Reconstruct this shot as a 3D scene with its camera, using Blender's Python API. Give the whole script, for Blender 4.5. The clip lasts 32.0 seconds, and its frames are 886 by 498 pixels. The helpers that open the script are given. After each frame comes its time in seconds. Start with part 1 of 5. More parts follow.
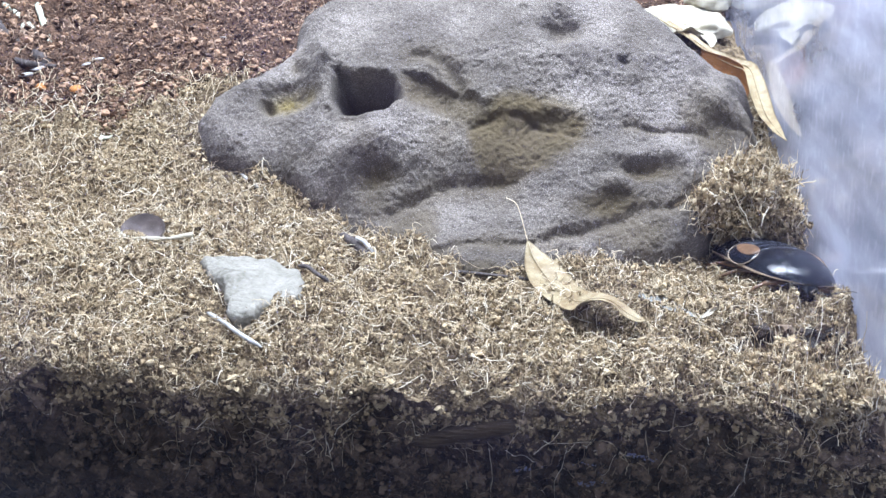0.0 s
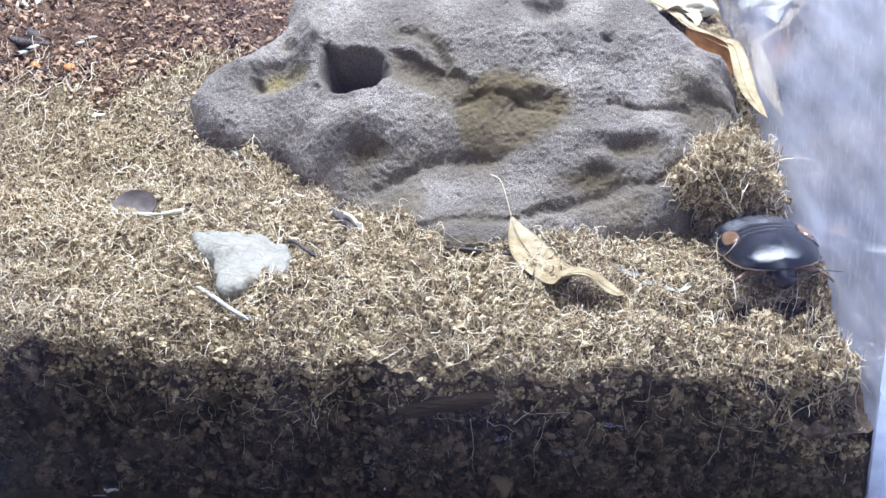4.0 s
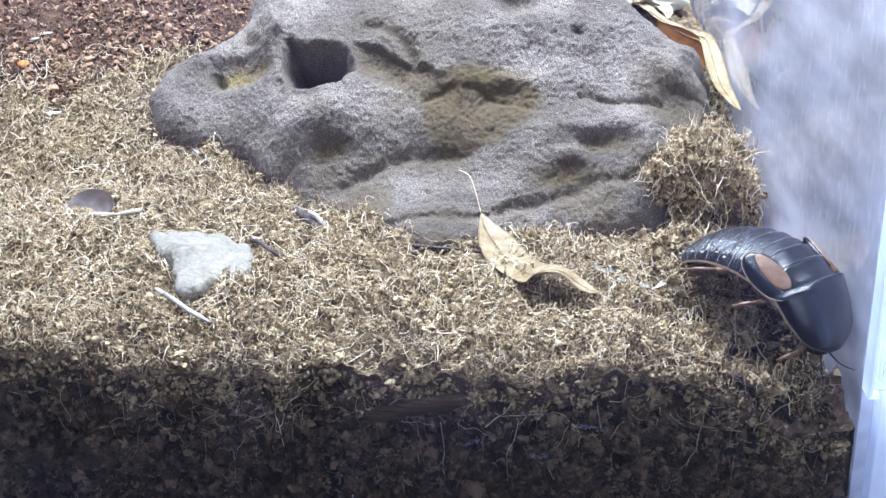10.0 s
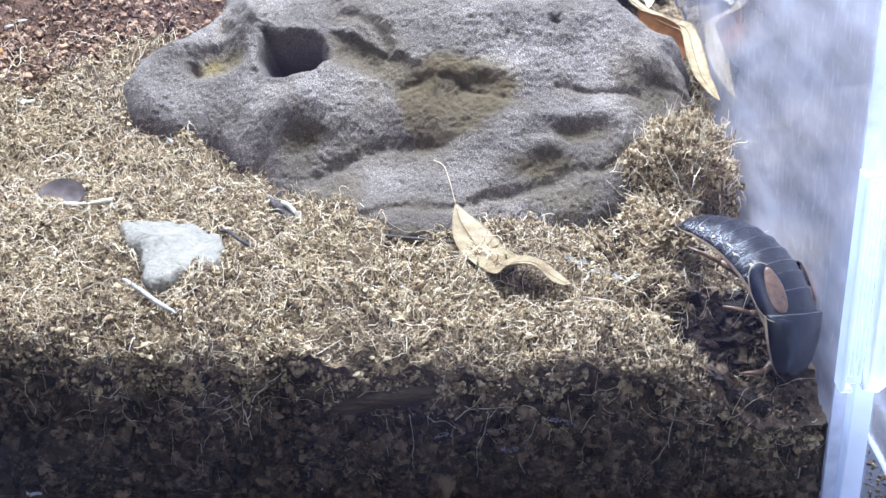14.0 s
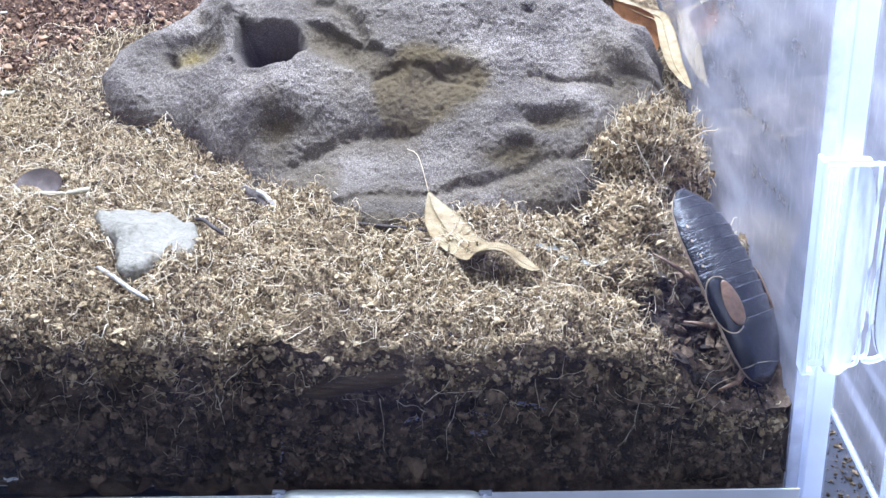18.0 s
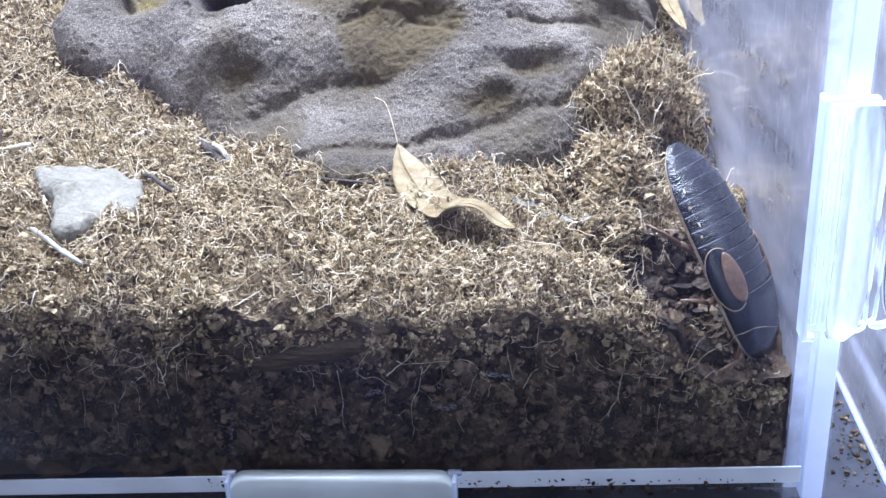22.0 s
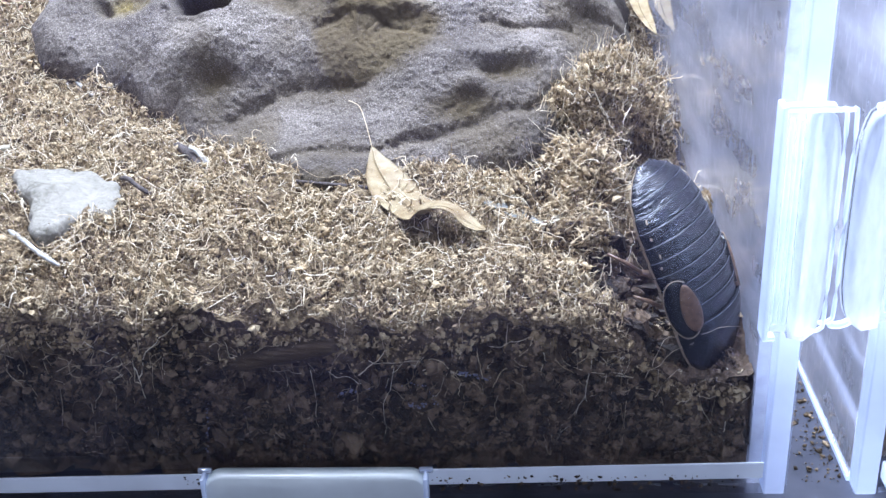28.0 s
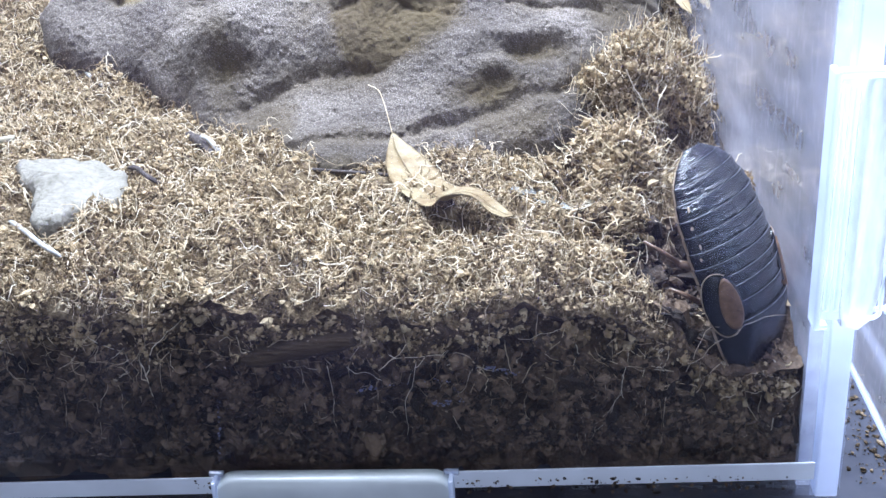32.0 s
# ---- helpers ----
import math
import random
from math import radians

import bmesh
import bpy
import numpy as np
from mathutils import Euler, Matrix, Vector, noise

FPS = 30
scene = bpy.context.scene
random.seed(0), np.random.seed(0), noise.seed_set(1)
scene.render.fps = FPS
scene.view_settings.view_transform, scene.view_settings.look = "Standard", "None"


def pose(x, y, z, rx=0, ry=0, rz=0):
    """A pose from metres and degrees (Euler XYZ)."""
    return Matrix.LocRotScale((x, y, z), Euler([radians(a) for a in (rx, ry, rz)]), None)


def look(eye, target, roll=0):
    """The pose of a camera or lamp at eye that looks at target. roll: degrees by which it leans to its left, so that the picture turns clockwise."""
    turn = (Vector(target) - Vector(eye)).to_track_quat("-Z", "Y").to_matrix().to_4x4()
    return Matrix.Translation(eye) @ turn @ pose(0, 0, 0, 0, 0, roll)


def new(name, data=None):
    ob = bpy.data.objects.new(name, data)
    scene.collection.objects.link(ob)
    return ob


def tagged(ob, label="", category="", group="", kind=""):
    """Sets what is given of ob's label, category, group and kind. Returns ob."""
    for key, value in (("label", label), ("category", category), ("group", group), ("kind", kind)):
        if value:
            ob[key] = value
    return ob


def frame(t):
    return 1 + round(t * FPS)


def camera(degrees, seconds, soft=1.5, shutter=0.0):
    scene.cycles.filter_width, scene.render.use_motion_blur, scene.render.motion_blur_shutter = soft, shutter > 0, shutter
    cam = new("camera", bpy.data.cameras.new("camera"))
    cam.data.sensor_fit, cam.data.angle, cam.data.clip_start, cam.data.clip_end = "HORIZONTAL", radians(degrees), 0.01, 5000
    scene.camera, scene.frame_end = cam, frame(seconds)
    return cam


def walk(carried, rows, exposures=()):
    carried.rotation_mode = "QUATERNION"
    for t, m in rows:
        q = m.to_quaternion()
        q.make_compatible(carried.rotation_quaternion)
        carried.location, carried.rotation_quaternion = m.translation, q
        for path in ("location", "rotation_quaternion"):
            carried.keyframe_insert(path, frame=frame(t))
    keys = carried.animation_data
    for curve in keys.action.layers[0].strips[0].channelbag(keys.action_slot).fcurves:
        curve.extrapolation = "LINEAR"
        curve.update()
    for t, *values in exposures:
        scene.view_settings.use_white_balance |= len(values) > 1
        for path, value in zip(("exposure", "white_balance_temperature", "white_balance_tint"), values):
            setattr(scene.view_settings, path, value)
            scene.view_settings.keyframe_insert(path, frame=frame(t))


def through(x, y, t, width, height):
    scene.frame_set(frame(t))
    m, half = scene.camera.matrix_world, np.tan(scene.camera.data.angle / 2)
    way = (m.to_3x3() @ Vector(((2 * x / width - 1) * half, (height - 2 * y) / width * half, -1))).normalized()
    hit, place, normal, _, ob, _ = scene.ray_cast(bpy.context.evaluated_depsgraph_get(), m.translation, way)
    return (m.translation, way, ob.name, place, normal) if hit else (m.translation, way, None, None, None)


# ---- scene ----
cam = camera(42.0, 32.0)
PATH = [
    (0, (-0.08756, -0.23613, 0.17138), (-0.12968, 0.22557, -0.01586), -1.985),
    (0.5, (-0.08472, -0.23375, 0.16979), (-0.12917, 0.22651, -0.02044), -2.091),
    (1, (-0.08229, -0.23627, 0.17012), (-0.12743, 0.22362, -0.02081), -2.154),
    (1.5, (-0.08068, -0.24068, 0.17522), (-0.12658, 0.21703, -0.02072), -2.239),
    (2, (-0.07887, -0.24085, 0.17343), (-0.12568, 0.21772, -0.02028), -2.222),
    (2.5, (-0.07590, -0.23926, 0.17310), (-0.12463, 0.21911, -0.02059), -2.440),
    (4.5, (-0.08628, -0.24471, 0.17387), (-0.12764, 0.21256, -0.02411), -1.963),
    (5, (-0.09184, -0.24824, 0.17735), (-0.13129, 0.20876, -0.02163), -1.893),
    (5.5, (-0.09670, -0.25093, 0.17969), (-0.13358, 0.20664, -0.01848), -1.718),
    (6, (-0.09441, -0.25176, 0.17808), (-0.13238, 0.20659, -0.01806), -1.729),
    (6.5, (-0.09215, -0.24964, 0.17570), (-0.13011, 0.20944, -0.01874), -1.770),
    (7, (-0.08985, -0.24713, 0.17357), (-0.12689, 0.21235, -0.02011), -1.847),
    (7.5, (-0.08663, -0.24632, 0.17175), (-0.12226, 0.21333, -0.02177), -1.841),
    (8, (-0.08536, -0.24726, 0.17433), (-0.12045, 0.21116, -0.02217), -1.887),
    (8.5, (-0.08480, -0.24645, 0.17436), (-0.11711, 0.21222, -0.02204), -1.790),
    (9, (-0.08528, -0.24545, 0.17483), (-0.11574, 0.21315, -0.02206), -1.668),
    (9.5, (-0.08264, -0.24245, 0.17207), (-0.11358, 0.21703, -0.02266), -1.767),
    (10, (-0.08231, -0.23361, 0.16796), (-0.11278, 0.22570, -0.02724), -1.957),
    (10.5, (-0.07972, -0.22790, 0.16655), (-0.11174, 0.23050, -0.03054), -1.933),
    (11, (-0.07407, -0.22683, 0.16484), (-0.10754, 0.23166, -0.03180), -2.154),
    (11.5, (-0.07116, -0.22942, 0.16830), (-0.10598, 0.22751, -0.03170), -2.326),
    (12, (-0.07338, -0.23033, 0.16835), (-0.10580, 0.22681, -0.03158), -2.205),
    (12.5, (-0.07654, -0.23098, 0.16912), (-0.10675, 0.22632, -0.03080), -1.962),
    (13, (-0.07660, -0.23205, 0.16891), (-0.10717, 0.22529, -0.03083), -1.946),
    (13.5, (-0.07572, -0.23099, 0.16804), (-0.10640, 0.22640, -0.03160), -1.953),
    (14, (-0.07613, -0.23014, 0.16659), (-0.10533, 0.22758, -0.03250), -1.756),
    (14.5, (-0.07488, -0.23059, 0.16653), (-0.10428, 0.22668, -0.03355), -1.849),
    (16.5, (-0.07373, -0.22580, 0.16488), (-0.10166, 0.23114, -0.03617), -1.740),
    (17, (-0.07078, -0.22596, 0.16413), (-0.10015, 0.23139, -0.03580), -1.861),
    (17.5, (-0.06994, -0.22901, 0.16483), (-0.09884, 0.22748, -0.03711), -1.879),
    (18, (-0.06929, -0.23382, 0.16624), (-0.09727, 0.22288, -0.03535), -1.919),
    (18.5, (-0.07158, -0.23317, 0.16605), (-0.09747, 0.22318, -0.03662), -1.863),
    (19, (-0.06844, -0.22526, 0.16075), (-0.09903, 0.23130, -0.04079), -2.115),
    (19.5, (-0.06279, -0.21109, 0.15193), (-0.09575, 0.24444, -0.05156), -2.543),
    (20, (-0.06017, -0.20623, 0.15116), (-0.09468, 0.24759, -0.05587), -2.950),
    (20.5, (-0.06576, -0.20277, 0.14954), (-0.09571, 0.24991, -0.06067), -2.615),
    (21, (-0.06207, -0.20615, 0.15098), (-0.09772, 0.24529, -0.06100), -2.756),
    (21.5, (-0.05873, -0.20854, 0.15286), (-0.09568, 0.24154, -0.06176), -2.883),
    (22, (-0.05946, -0.20993, 0.15400), (-0.09429, 0.23960, -0.06213), -2.753),
    (22.5, (-0.06088, -0.20879, 0.15522), (-0.09423, 0.23995, -0.06276), -2.532),
    (23, (-0.06063, -0.21026, 0.15490), (-0.09296, 0.23922, -0.06172), -2.502),
    (23.5, (-0.05862, -0.21210, 0.15506), (-0.09178, 0.23772, -0.06072), -2.491),
    (24, (-0.05492, -0.21354, 0.15543), (-0.08971, 0.23597, -0.06076), -2.699),
    (24.5, (-0.05152, -0.21484, 0.15510), (-0.08576, 0.23503, -0.06042), -2.778),
    (25, (-0.05199, -0.21593, 0.15698), (-0.08481, 0.23321, -0.06028), -2.733),
    (25.5, (-0.05084, -0.21645, 0.15712), (-0.08504, 0.23289, -0.05950), -2.787),
    (27.5, (-0.05143, -0.21431, 0.15666), (-0.08393, 0.23451, -0.06129), -2.814),
    (28, (-0.05574, -0.21396, 0.15713), (-0.08468, 0.23527, -0.06049), -2.500),
    (28.5, (-0.05652, -0.21492, 0.15779), (-0.08591, 0.23470, -0.05897), -2.555),
    (29, (-0.05424, -0.21772, 0.15813), (-0.08543, 0.23238, -0.05738), -2.767),
    (29.5, (-0.05069, -0.21764, 0.15827), (-0.08485, 0.23227, -0.05718), -2.917),
    (30, (-0.05034, -0.21835, 0.15811), (-0.08468, 0.23205, -0.05627), -2.927),
    (30.5, (-0.05218, -0.22251, 0.15908), (-0.08376, 0.22839, -0.05470), -2.745),
    (31, (-0.05898, -0.22219, 0.15782), (-0.08933, 0.22908, -0.05531), -2.763),
    (31.5, (-0.06364, -0.21327, 0.15386), (-0.09485, 0.23766, -0.05988), -2.789),
    (32, (-0.05630, -0.20193, 0.14521), (-0.09676, 0.24912, -0.06673), -3.571),
]
walk(cam, [(t, look(eye, target, roll)) for t, eye, target, roll in PATH],
     exposures=[(0, -0.10, 6450, 10), (4, -0.02, 6450, 10), (10, 0.0, 6420, 10), (19, -0.02, 6300, 12), (30, -0.03, 6230, 13), (32, 0.06, 6330, 11)])

# ---- light ----
world = bpy.data.worlds.new("room_light")
scene.world = world
world.use_nodes = True
WORLD_BG = world.node_tree.nodes["Background"]
WORLD_BG.inputs[0].default_value = (0.62, 0.68, 0.95, 1)
WORLD_BG.inputs[1].default_value = 0.10


def area_lamp(name, place, target, size_x, size_y, watts, colour):
    data = bpy.data.lights.new(name, "AREA")
    data.shape, data.size, data.size_y, data.energy, data.color = "RECTANGLE", size_x, size_y, watts, colour
    ob = new(name, data)
    ob.matrix_world = look(place, target)
    return ob


area_lamp("led_strip_lamp", (-0.12, 0.125, 0.44), (-0.11, 0.08, 0.05), 0.36, 0.10, 7.9, (0.807, 0.907, 1.062))
# unseen fill light, added in front to brighten the clips and edges
area_lamp("front_fill_lamp", (0.25, -1.35, 0.75), (-0.05, 0.0, 0.05), 1.1, 0.9, 8.8, (0.70, 0.79, 1.0))


# ---- materials ----
def nodes_of(name):
    m = bpy.data.materials.new(name)
    m.use_nodes = True
    return m, m.node_tree.nodes, m.node_tree.links


def grainy(name, colours, scale, rough=0.85, bump=0.3, fine=4.0, bump_size=0.001, island=0.0, spec=0.3, metal=0.0,
           coat=0.0, stretch=(1, 1, 1), grain=0.45):
    """A surface with colour patches at one scale and grain at a finer one. colours: (position, (r, g, b)) stops."""
    m, n, k = nodes_of(name)
    b = n["Principled BSDF"]
    coord = n.new("ShaderNodeTexCoord")
    mapping = n.new("ShaderNodeMapping")
    mapping.inputs["Scale"].default_value = stretch
    k.new(coord.outputs["Object"], mapping.inputs[0])
    big = n.new("ShaderNodeTexNoise")
    big.inputs["Scale"].default_value, big.inputs["Detail"].default_value = scale, 5
    small = n.new("ShaderNodeTexNoise")
    small.inputs["Scale"].default_value, small.inputs["Detail"].default_value = scale * fine, 6
    k.new(mapping.outputs[0], big.inputs["Vector"])
    k.new(mapping.outputs[0], small.inputs["Vector"])
    mix = n.new("ShaderNodeMath")
    mix.operation = "MULTIPLY_ADD"
    mix.inputs[1].default_value = 1 - grain
    half = n.new("ShaderNodeMath")
    half.operation = "MULTIPLY"
    half.inputs[1].default_value = grain
    k.new(small.outputs[0], half.inputs[0])
    k.new(big.outputs[0], mix.inputs[0])
    k.new(half.outputs[0], mix.inputs[2])
    fac = mix.outputs[0]
    if island:
        geo = n.new("ShaderNodeNewGeometry")
        shift = n.new("ShaderNodeMath")
        shift.operation = "MULTIPLY_ADD"
        shift.inputs[1].default_value = island
        k.new(geo.outputs["Random Per Island"], shift.inputs[0])
        less = n.new("ShaderNodeMath")
        less.operation = "SUBTRACT"
        less.inputs[1].default_value = island / 2
        k.new(fac, less.inputs[0])
        k.new(less.outputs[0], shift.inputs[2])
        fac = shift.outputs[0]
    ramp = n.new("ShaderNodeValToRGB")
    els = ramp.color_ramp.elements
    while len(els) < len(colours):
        els.new(0.5)
    for e, (p, c) in zip(els, colours):
        e.position, e.color = p, (*c, 1)
    k.new(fac, ramp.inputs[0])
    k.new(ramp.outputs[0], b.inputs["Base Color"])
    b.inputs["Roughness"].default_value = rough
    b.inputs["Specular IOR Level"].default_value = spec
    b.inputs["Metallic"].default_value = metal
    b.inputs["Coat Weight"].default_value = coat
    if bump:
        bp = n.new("ShaderNodeBump")
        bp.inputs["Strength"].default_value, bp.inputs["Distance"].default_value = bump, bump_size
        k.new(small.outputs[0], bp.inputs["Height"])
        k.new(bp.outputs[0], b.inputs["Normal"])
    return m


def clear_sheet(name, haze, tint, rough=0.03, gloss=1.0, streak=(1, 1, 1), scale=60.0, dull=(0.72, 0.76, 0.86), scratch=0.0):
    """Clear acrylic: see-through, Fresnel gloss, and a scuffed haze with streaks."""
    m, n, k = nodes_of(name)
    n.remove(n["Principled BSDF"])
    out = n["Material Output"]
    clear = n.new("ShaderNodeBsdfTransparent")
    clear.inputs[0].default_value = (*tint, 1)
    front_dull = n.new("ShaderNodeBsdfDiffuse")
    through_dull = n.new("ShaderNodeBsdfTranslucent")
    both = n.new("ShaderNodeMixShader")
    both.inputs[0].default_value = 0.5
    for d in (front_dull, through_dull):
        d.inputs[0].default_value = (*dull, 1)
    k.new(front_dull.outputs[0], both.inputs[1])
    k.new(through_dull.outputs[0], both.inputs[2])
    shiny = n.new("ShaderNodeBsdfGlossy")
    shiny.inputs["Roughness"].default_value = rough
    fres = n.new("ShaderNodeFresnel")
    fres.inputs[0].default_value = 1.49
    g = n.new("ShaderNodeMath")
    g.operation, g.use_clamp = "MULTIPLY", True
    g.inputs[1].default_value = gloss
    k.new(fres.outputs[0], g.inputs[0])
    coord, mapping = n.new("ShaderNodeTexCoord"), n.new("ShaderNodeMapping")
    mapping.inputs["Scale"].default_value = streak
    noise_a = n.new("ShaderNodeTexNoise")
    noise_a.inputs["Scale"].default_value, noise_a.inputs["Detail"].default_value = scale, 8
    k.new(coord.outputs["Object"], mapping.inputs[0])
    k.new(mapping.outputs[0], noise_a.inputs["Vector"])
    noise_b = n.new("ShaderNodeTexNoise")
    noise_b.inputs["Scale"].default_value, noise_b.inputs["Detail"].default_value = 25.0, 3
    k.new(coord.outputs["Object"], noise_b.inputs["Vector"])
    prod = n.new("ShaderNodeMath")
    prod.operation = "MULTIPLY"
    k.new(noise_a.outputs[0], prod.inputs[0])
    k.new(noise_b.outputs[0], prod.inputs[1])
    rng = n.new("ShaderNodeMapRange")
    rng.inputs["From Min"].default_value, rng.inputs["From Max"].default_value = 0.15, 0.40
    rng.inputs["To Min"].default_value, rng.inputs["To Max"].default_value = haze[0], haze[1]
    k.new(prod.outputs[0], rng.inputs["Value"])
    # fine scratches that run up and down
    fine_map, fine, cut, total = n.new("ShaderNodeMapping"), n.new("ShaderNodeTexNoise"), n.new("ShaderNodeMapRange"), n.new("ShaderNodeMath")
    fine_map.inputs["Scale"].default_value, fine_map.inputs["Rotation"].default_value = (1, 0.7, 0.22), (0.06, 0, 0)
    fine.inputs["Scale"].default_value, fine.inputs["Detail"].default_value = 900.0, 3
    cut.inputs["From Min"].default_value, cut.inputs["From Max"].default_value = 0.55, 0.70
    cut.inputs["To Min"].default_value, cut.inputs["To Max"].default_value = 0.0, scratch
    total.operation, total.use_clamp = "ADD", True
    k.new(coord.outputs["Object"], fine_map.inputs[0])
    k.new(fine_map.outputs[0], fine.inputs["Vector"])
    k.new(fine.outputs[0], cut.inputs["Value"])
    k.new(rng.outputs[0], total.inputs[0])
    k.new(cut.outputs[0], total.inputs[1])
    a, b = n.new("ShaderNodeMixShader"), n.new("ShaderNodeMixShader")
    k.new(total.outputs[0], a.inputs[0])
    k.new(clear.outputs[0], a.inputs[1])
    k.new(both.outputs[0], a.inputs[2])
    k.new(g.outputs[0], b.inputs[0])
    k.new(a.outputs[0], b.inputs[1])
    k.new(shiny.outputs[0], b.inputs[2])
    k.new(b.outputs[0], out.inputs["Surface"])
    return m


def frosted(name, colour, through=0.5):
    """A sawn acrylic edge: matt, and lit through from behind."""
    m, n, k = nodes_of(name)
    n.remove(n["Principled BSDF"])
    d, t, g = n.new("ShaderNodeBsdfDiffuse"), n.new("ShaderNodeBsdfTranslucent"), n.new("ShaderNodeBsdfGlossy")
    tex = n.new("ShaderNodeTexNoise")
    tex.inputs["Scale"].default_value, tex.inputs["Detail"].default_value = 70.0, 5
    ramp = n.new("ShaderNodeValToRGB")
    ramp.color_ramp.elements[0].position, ramp.color_ramp.elements[0].color = 0.3, (*[c * 0.86 for c in colour], 1)
    ramp.color_ramp.elements[1].position, ramp.color_ramp.elements[1].color = 0.6, (*colour, 1)
    coord = n.new("ShaderNodeTexCoord")
    k.new(coord.outputs["Object"], tex.inputs["Vector"])
    k.new(tex.outputs[0], ramp.inputs[0])
    a, b = n.new("ShaderNodeMixShader"), n.new("ShaderNodeMixShader")
    for x in (d, t):
        k.new(ramp.outputs[0], x.inputs[0])
    g.inputs["Roughness"].default_value = 0.25
    a.inputs[0].default_value, b.inputs[0].default_value = through, 0.06
    k.new(d.outputs[0], a.inputs[1])
    k.new(t.outputs[0], a.inputs[2])
    k.new(a.outputs[0], b.inputs[1])
    k.new(g.outputs[0], b.inputs[2])
    k.new(b.outputs[0], n["Material Output"].inputs["Surface"])
    return m


COIR = grainy("coir_crumbs", [(0.22, (0.060, 0.040, 0.022)), (0.48, (0.305, 0.220, 0.123)), (0.80, (0.51, 0.41, 0.258))], 260, island=0.55, bump=0.8, bump_size=0.0006)
# darker than the crumbs, so shade in the gaps is painted in
COIR_BED = grainy("coir_bed", [(0.34, (0.035, 0.023, 0.013)), (0.48, (0.150, 0.106, 0.060)), (0.66, (0.38, 0.29, 0.172))], 420, bump=1.0, bump_size=0.0022, fine=2.6)
# shaded copy of the coir: its dimmer light is in the colour
SHADED_COIR = grainy("coir_shade_tone", [(0.25, (0.030, 0.020, 0.012)), (0.5, (0.115, 0.080, 0.048)), (0.78, (0.29, 0.215, 0.14))], 240, island=0.6, bump=0.8, bump_size=0.0006)
EARTH_BASE = grainy("earth_floor", [(0.35, (0.024, 0.013, 0.008)), (0.5, (0.085, 0.046, 0.028)), (0.66, (0.20, 0.115, 0.07))], 360, bump=1.0, bump_size=0.0022, rough=0.7, fine=2.6)
COIR_FIBRE = grainy("coir_fibres", [(0.2, (0.27, 0.19, 0.105)), (0.5, (0.58, 0.47, 0.31)), (0.8, (0.84, 0.76, 0.60))], 60, island=0.8, bump=0, rough=0.45)
EARTH = grainy("damp_earth", [(0.3, (0.050, 0.026, 0.016)), (0.5, (0.155, 0.086, 0.053)), (0.78, (0.36, 0.225, 0.14))], 160, island=0.75, bump=0.7, bump_size=0.0008, rough=0.55)
# dark soil, lowered further so the front face's shade is in the colour
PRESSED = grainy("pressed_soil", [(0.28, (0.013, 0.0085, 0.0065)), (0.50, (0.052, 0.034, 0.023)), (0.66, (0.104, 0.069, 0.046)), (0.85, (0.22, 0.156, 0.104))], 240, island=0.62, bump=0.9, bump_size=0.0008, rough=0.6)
ROCK = grainy("grey_rock", [(0.35, (0.052, 0.043, 0.035)), (0.45, (0.106, 0.090, 0.076)), (0.54, (0.169, 0.145, 0.124)), (0.65, (0.372, 0.330, 0.294))], 55, bump=1.0, bump_size=0.0007, fine=46, rough=0.92, grain=0.66)


def add_tint(m, attribute, colour):
    """Tints a material's base colour where the mesh's attribute says so."""
    n, k = m.node_tree.nodes, m.node_tree.links
    b = n["Principled BSDF"]
    src = b.inputs["Base Color"].links[0].from_socket
    at = n.new("ShaderNodeAttribute")
    at.attribute_name = attribute
    mix = n.new("ShaderNodeMix")
    mix.data_type, mix.blend_type = "RGBA", "MIX"
    tint = n.new("ShaderNodeMix")
    tint.data_type, tint.blend_type = "RGBA", "MULTIPLY"
    tint.inputs[0].default_value = 1.0
    tint.inputs[7].default_value = (*colour, 1)
    k.new(src, tint.inputs[6])
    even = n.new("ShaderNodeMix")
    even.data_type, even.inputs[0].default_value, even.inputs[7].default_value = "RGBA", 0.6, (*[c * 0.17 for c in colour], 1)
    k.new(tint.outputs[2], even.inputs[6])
    k.new(at.outputs["Fac"], mix.inputs[0])
    k.new(src, mix.inputs[6])
    k.new(even.outputs[2], mix.inputs[7])
    k.new(mix.outputs[2], b.inputs["Base Color"])


add_tint(ROCK, "moss", (1.15, 0.92, 0.36))
# ochre stain, and the same brown as painted shade in holes and grooves
add_tint(ROCK, "ochre_shade", (0.58, 0.46, 0.255))
# violet haze colour stands in for bluish reflections on the front panel
ACRYLIC = clear_sheet("clear_acrylic", (0.002, 0.013), (0.98, 0.985, 1.0), gloss=0.3, dull=(0.34, 0.30, 0.85))
SCUFFED = clear_sheet("scuffed_acrylic", (0.40, 0.84), (0.92, 0.93, 1.0), rough=0.03, gloss=1.9, streak=(1, 0.24, 0.8), scale=120, dull=(0.82, 0.83, 0.93), scratch=0.12)
FROSTED = frosted("frosted_acrylic_edge", (0.76, 0.83, 0.98))
FROSTED_LOW = frosted("frosted_acrylic_base", (0.88, 0.93, 1.0), 0.08)
FROSTED_CLIP = frosted("frosted_base_clip", (0.76, 0.82, 0.84), 0.10)
TABLE = grainy("dark_tray", [(0.3, (0.026, 0.030, 0.046)), (0.7, (0.068, 0.074, 0.102))], 30, bump=0.1, rough=0.35, spec=0.5)
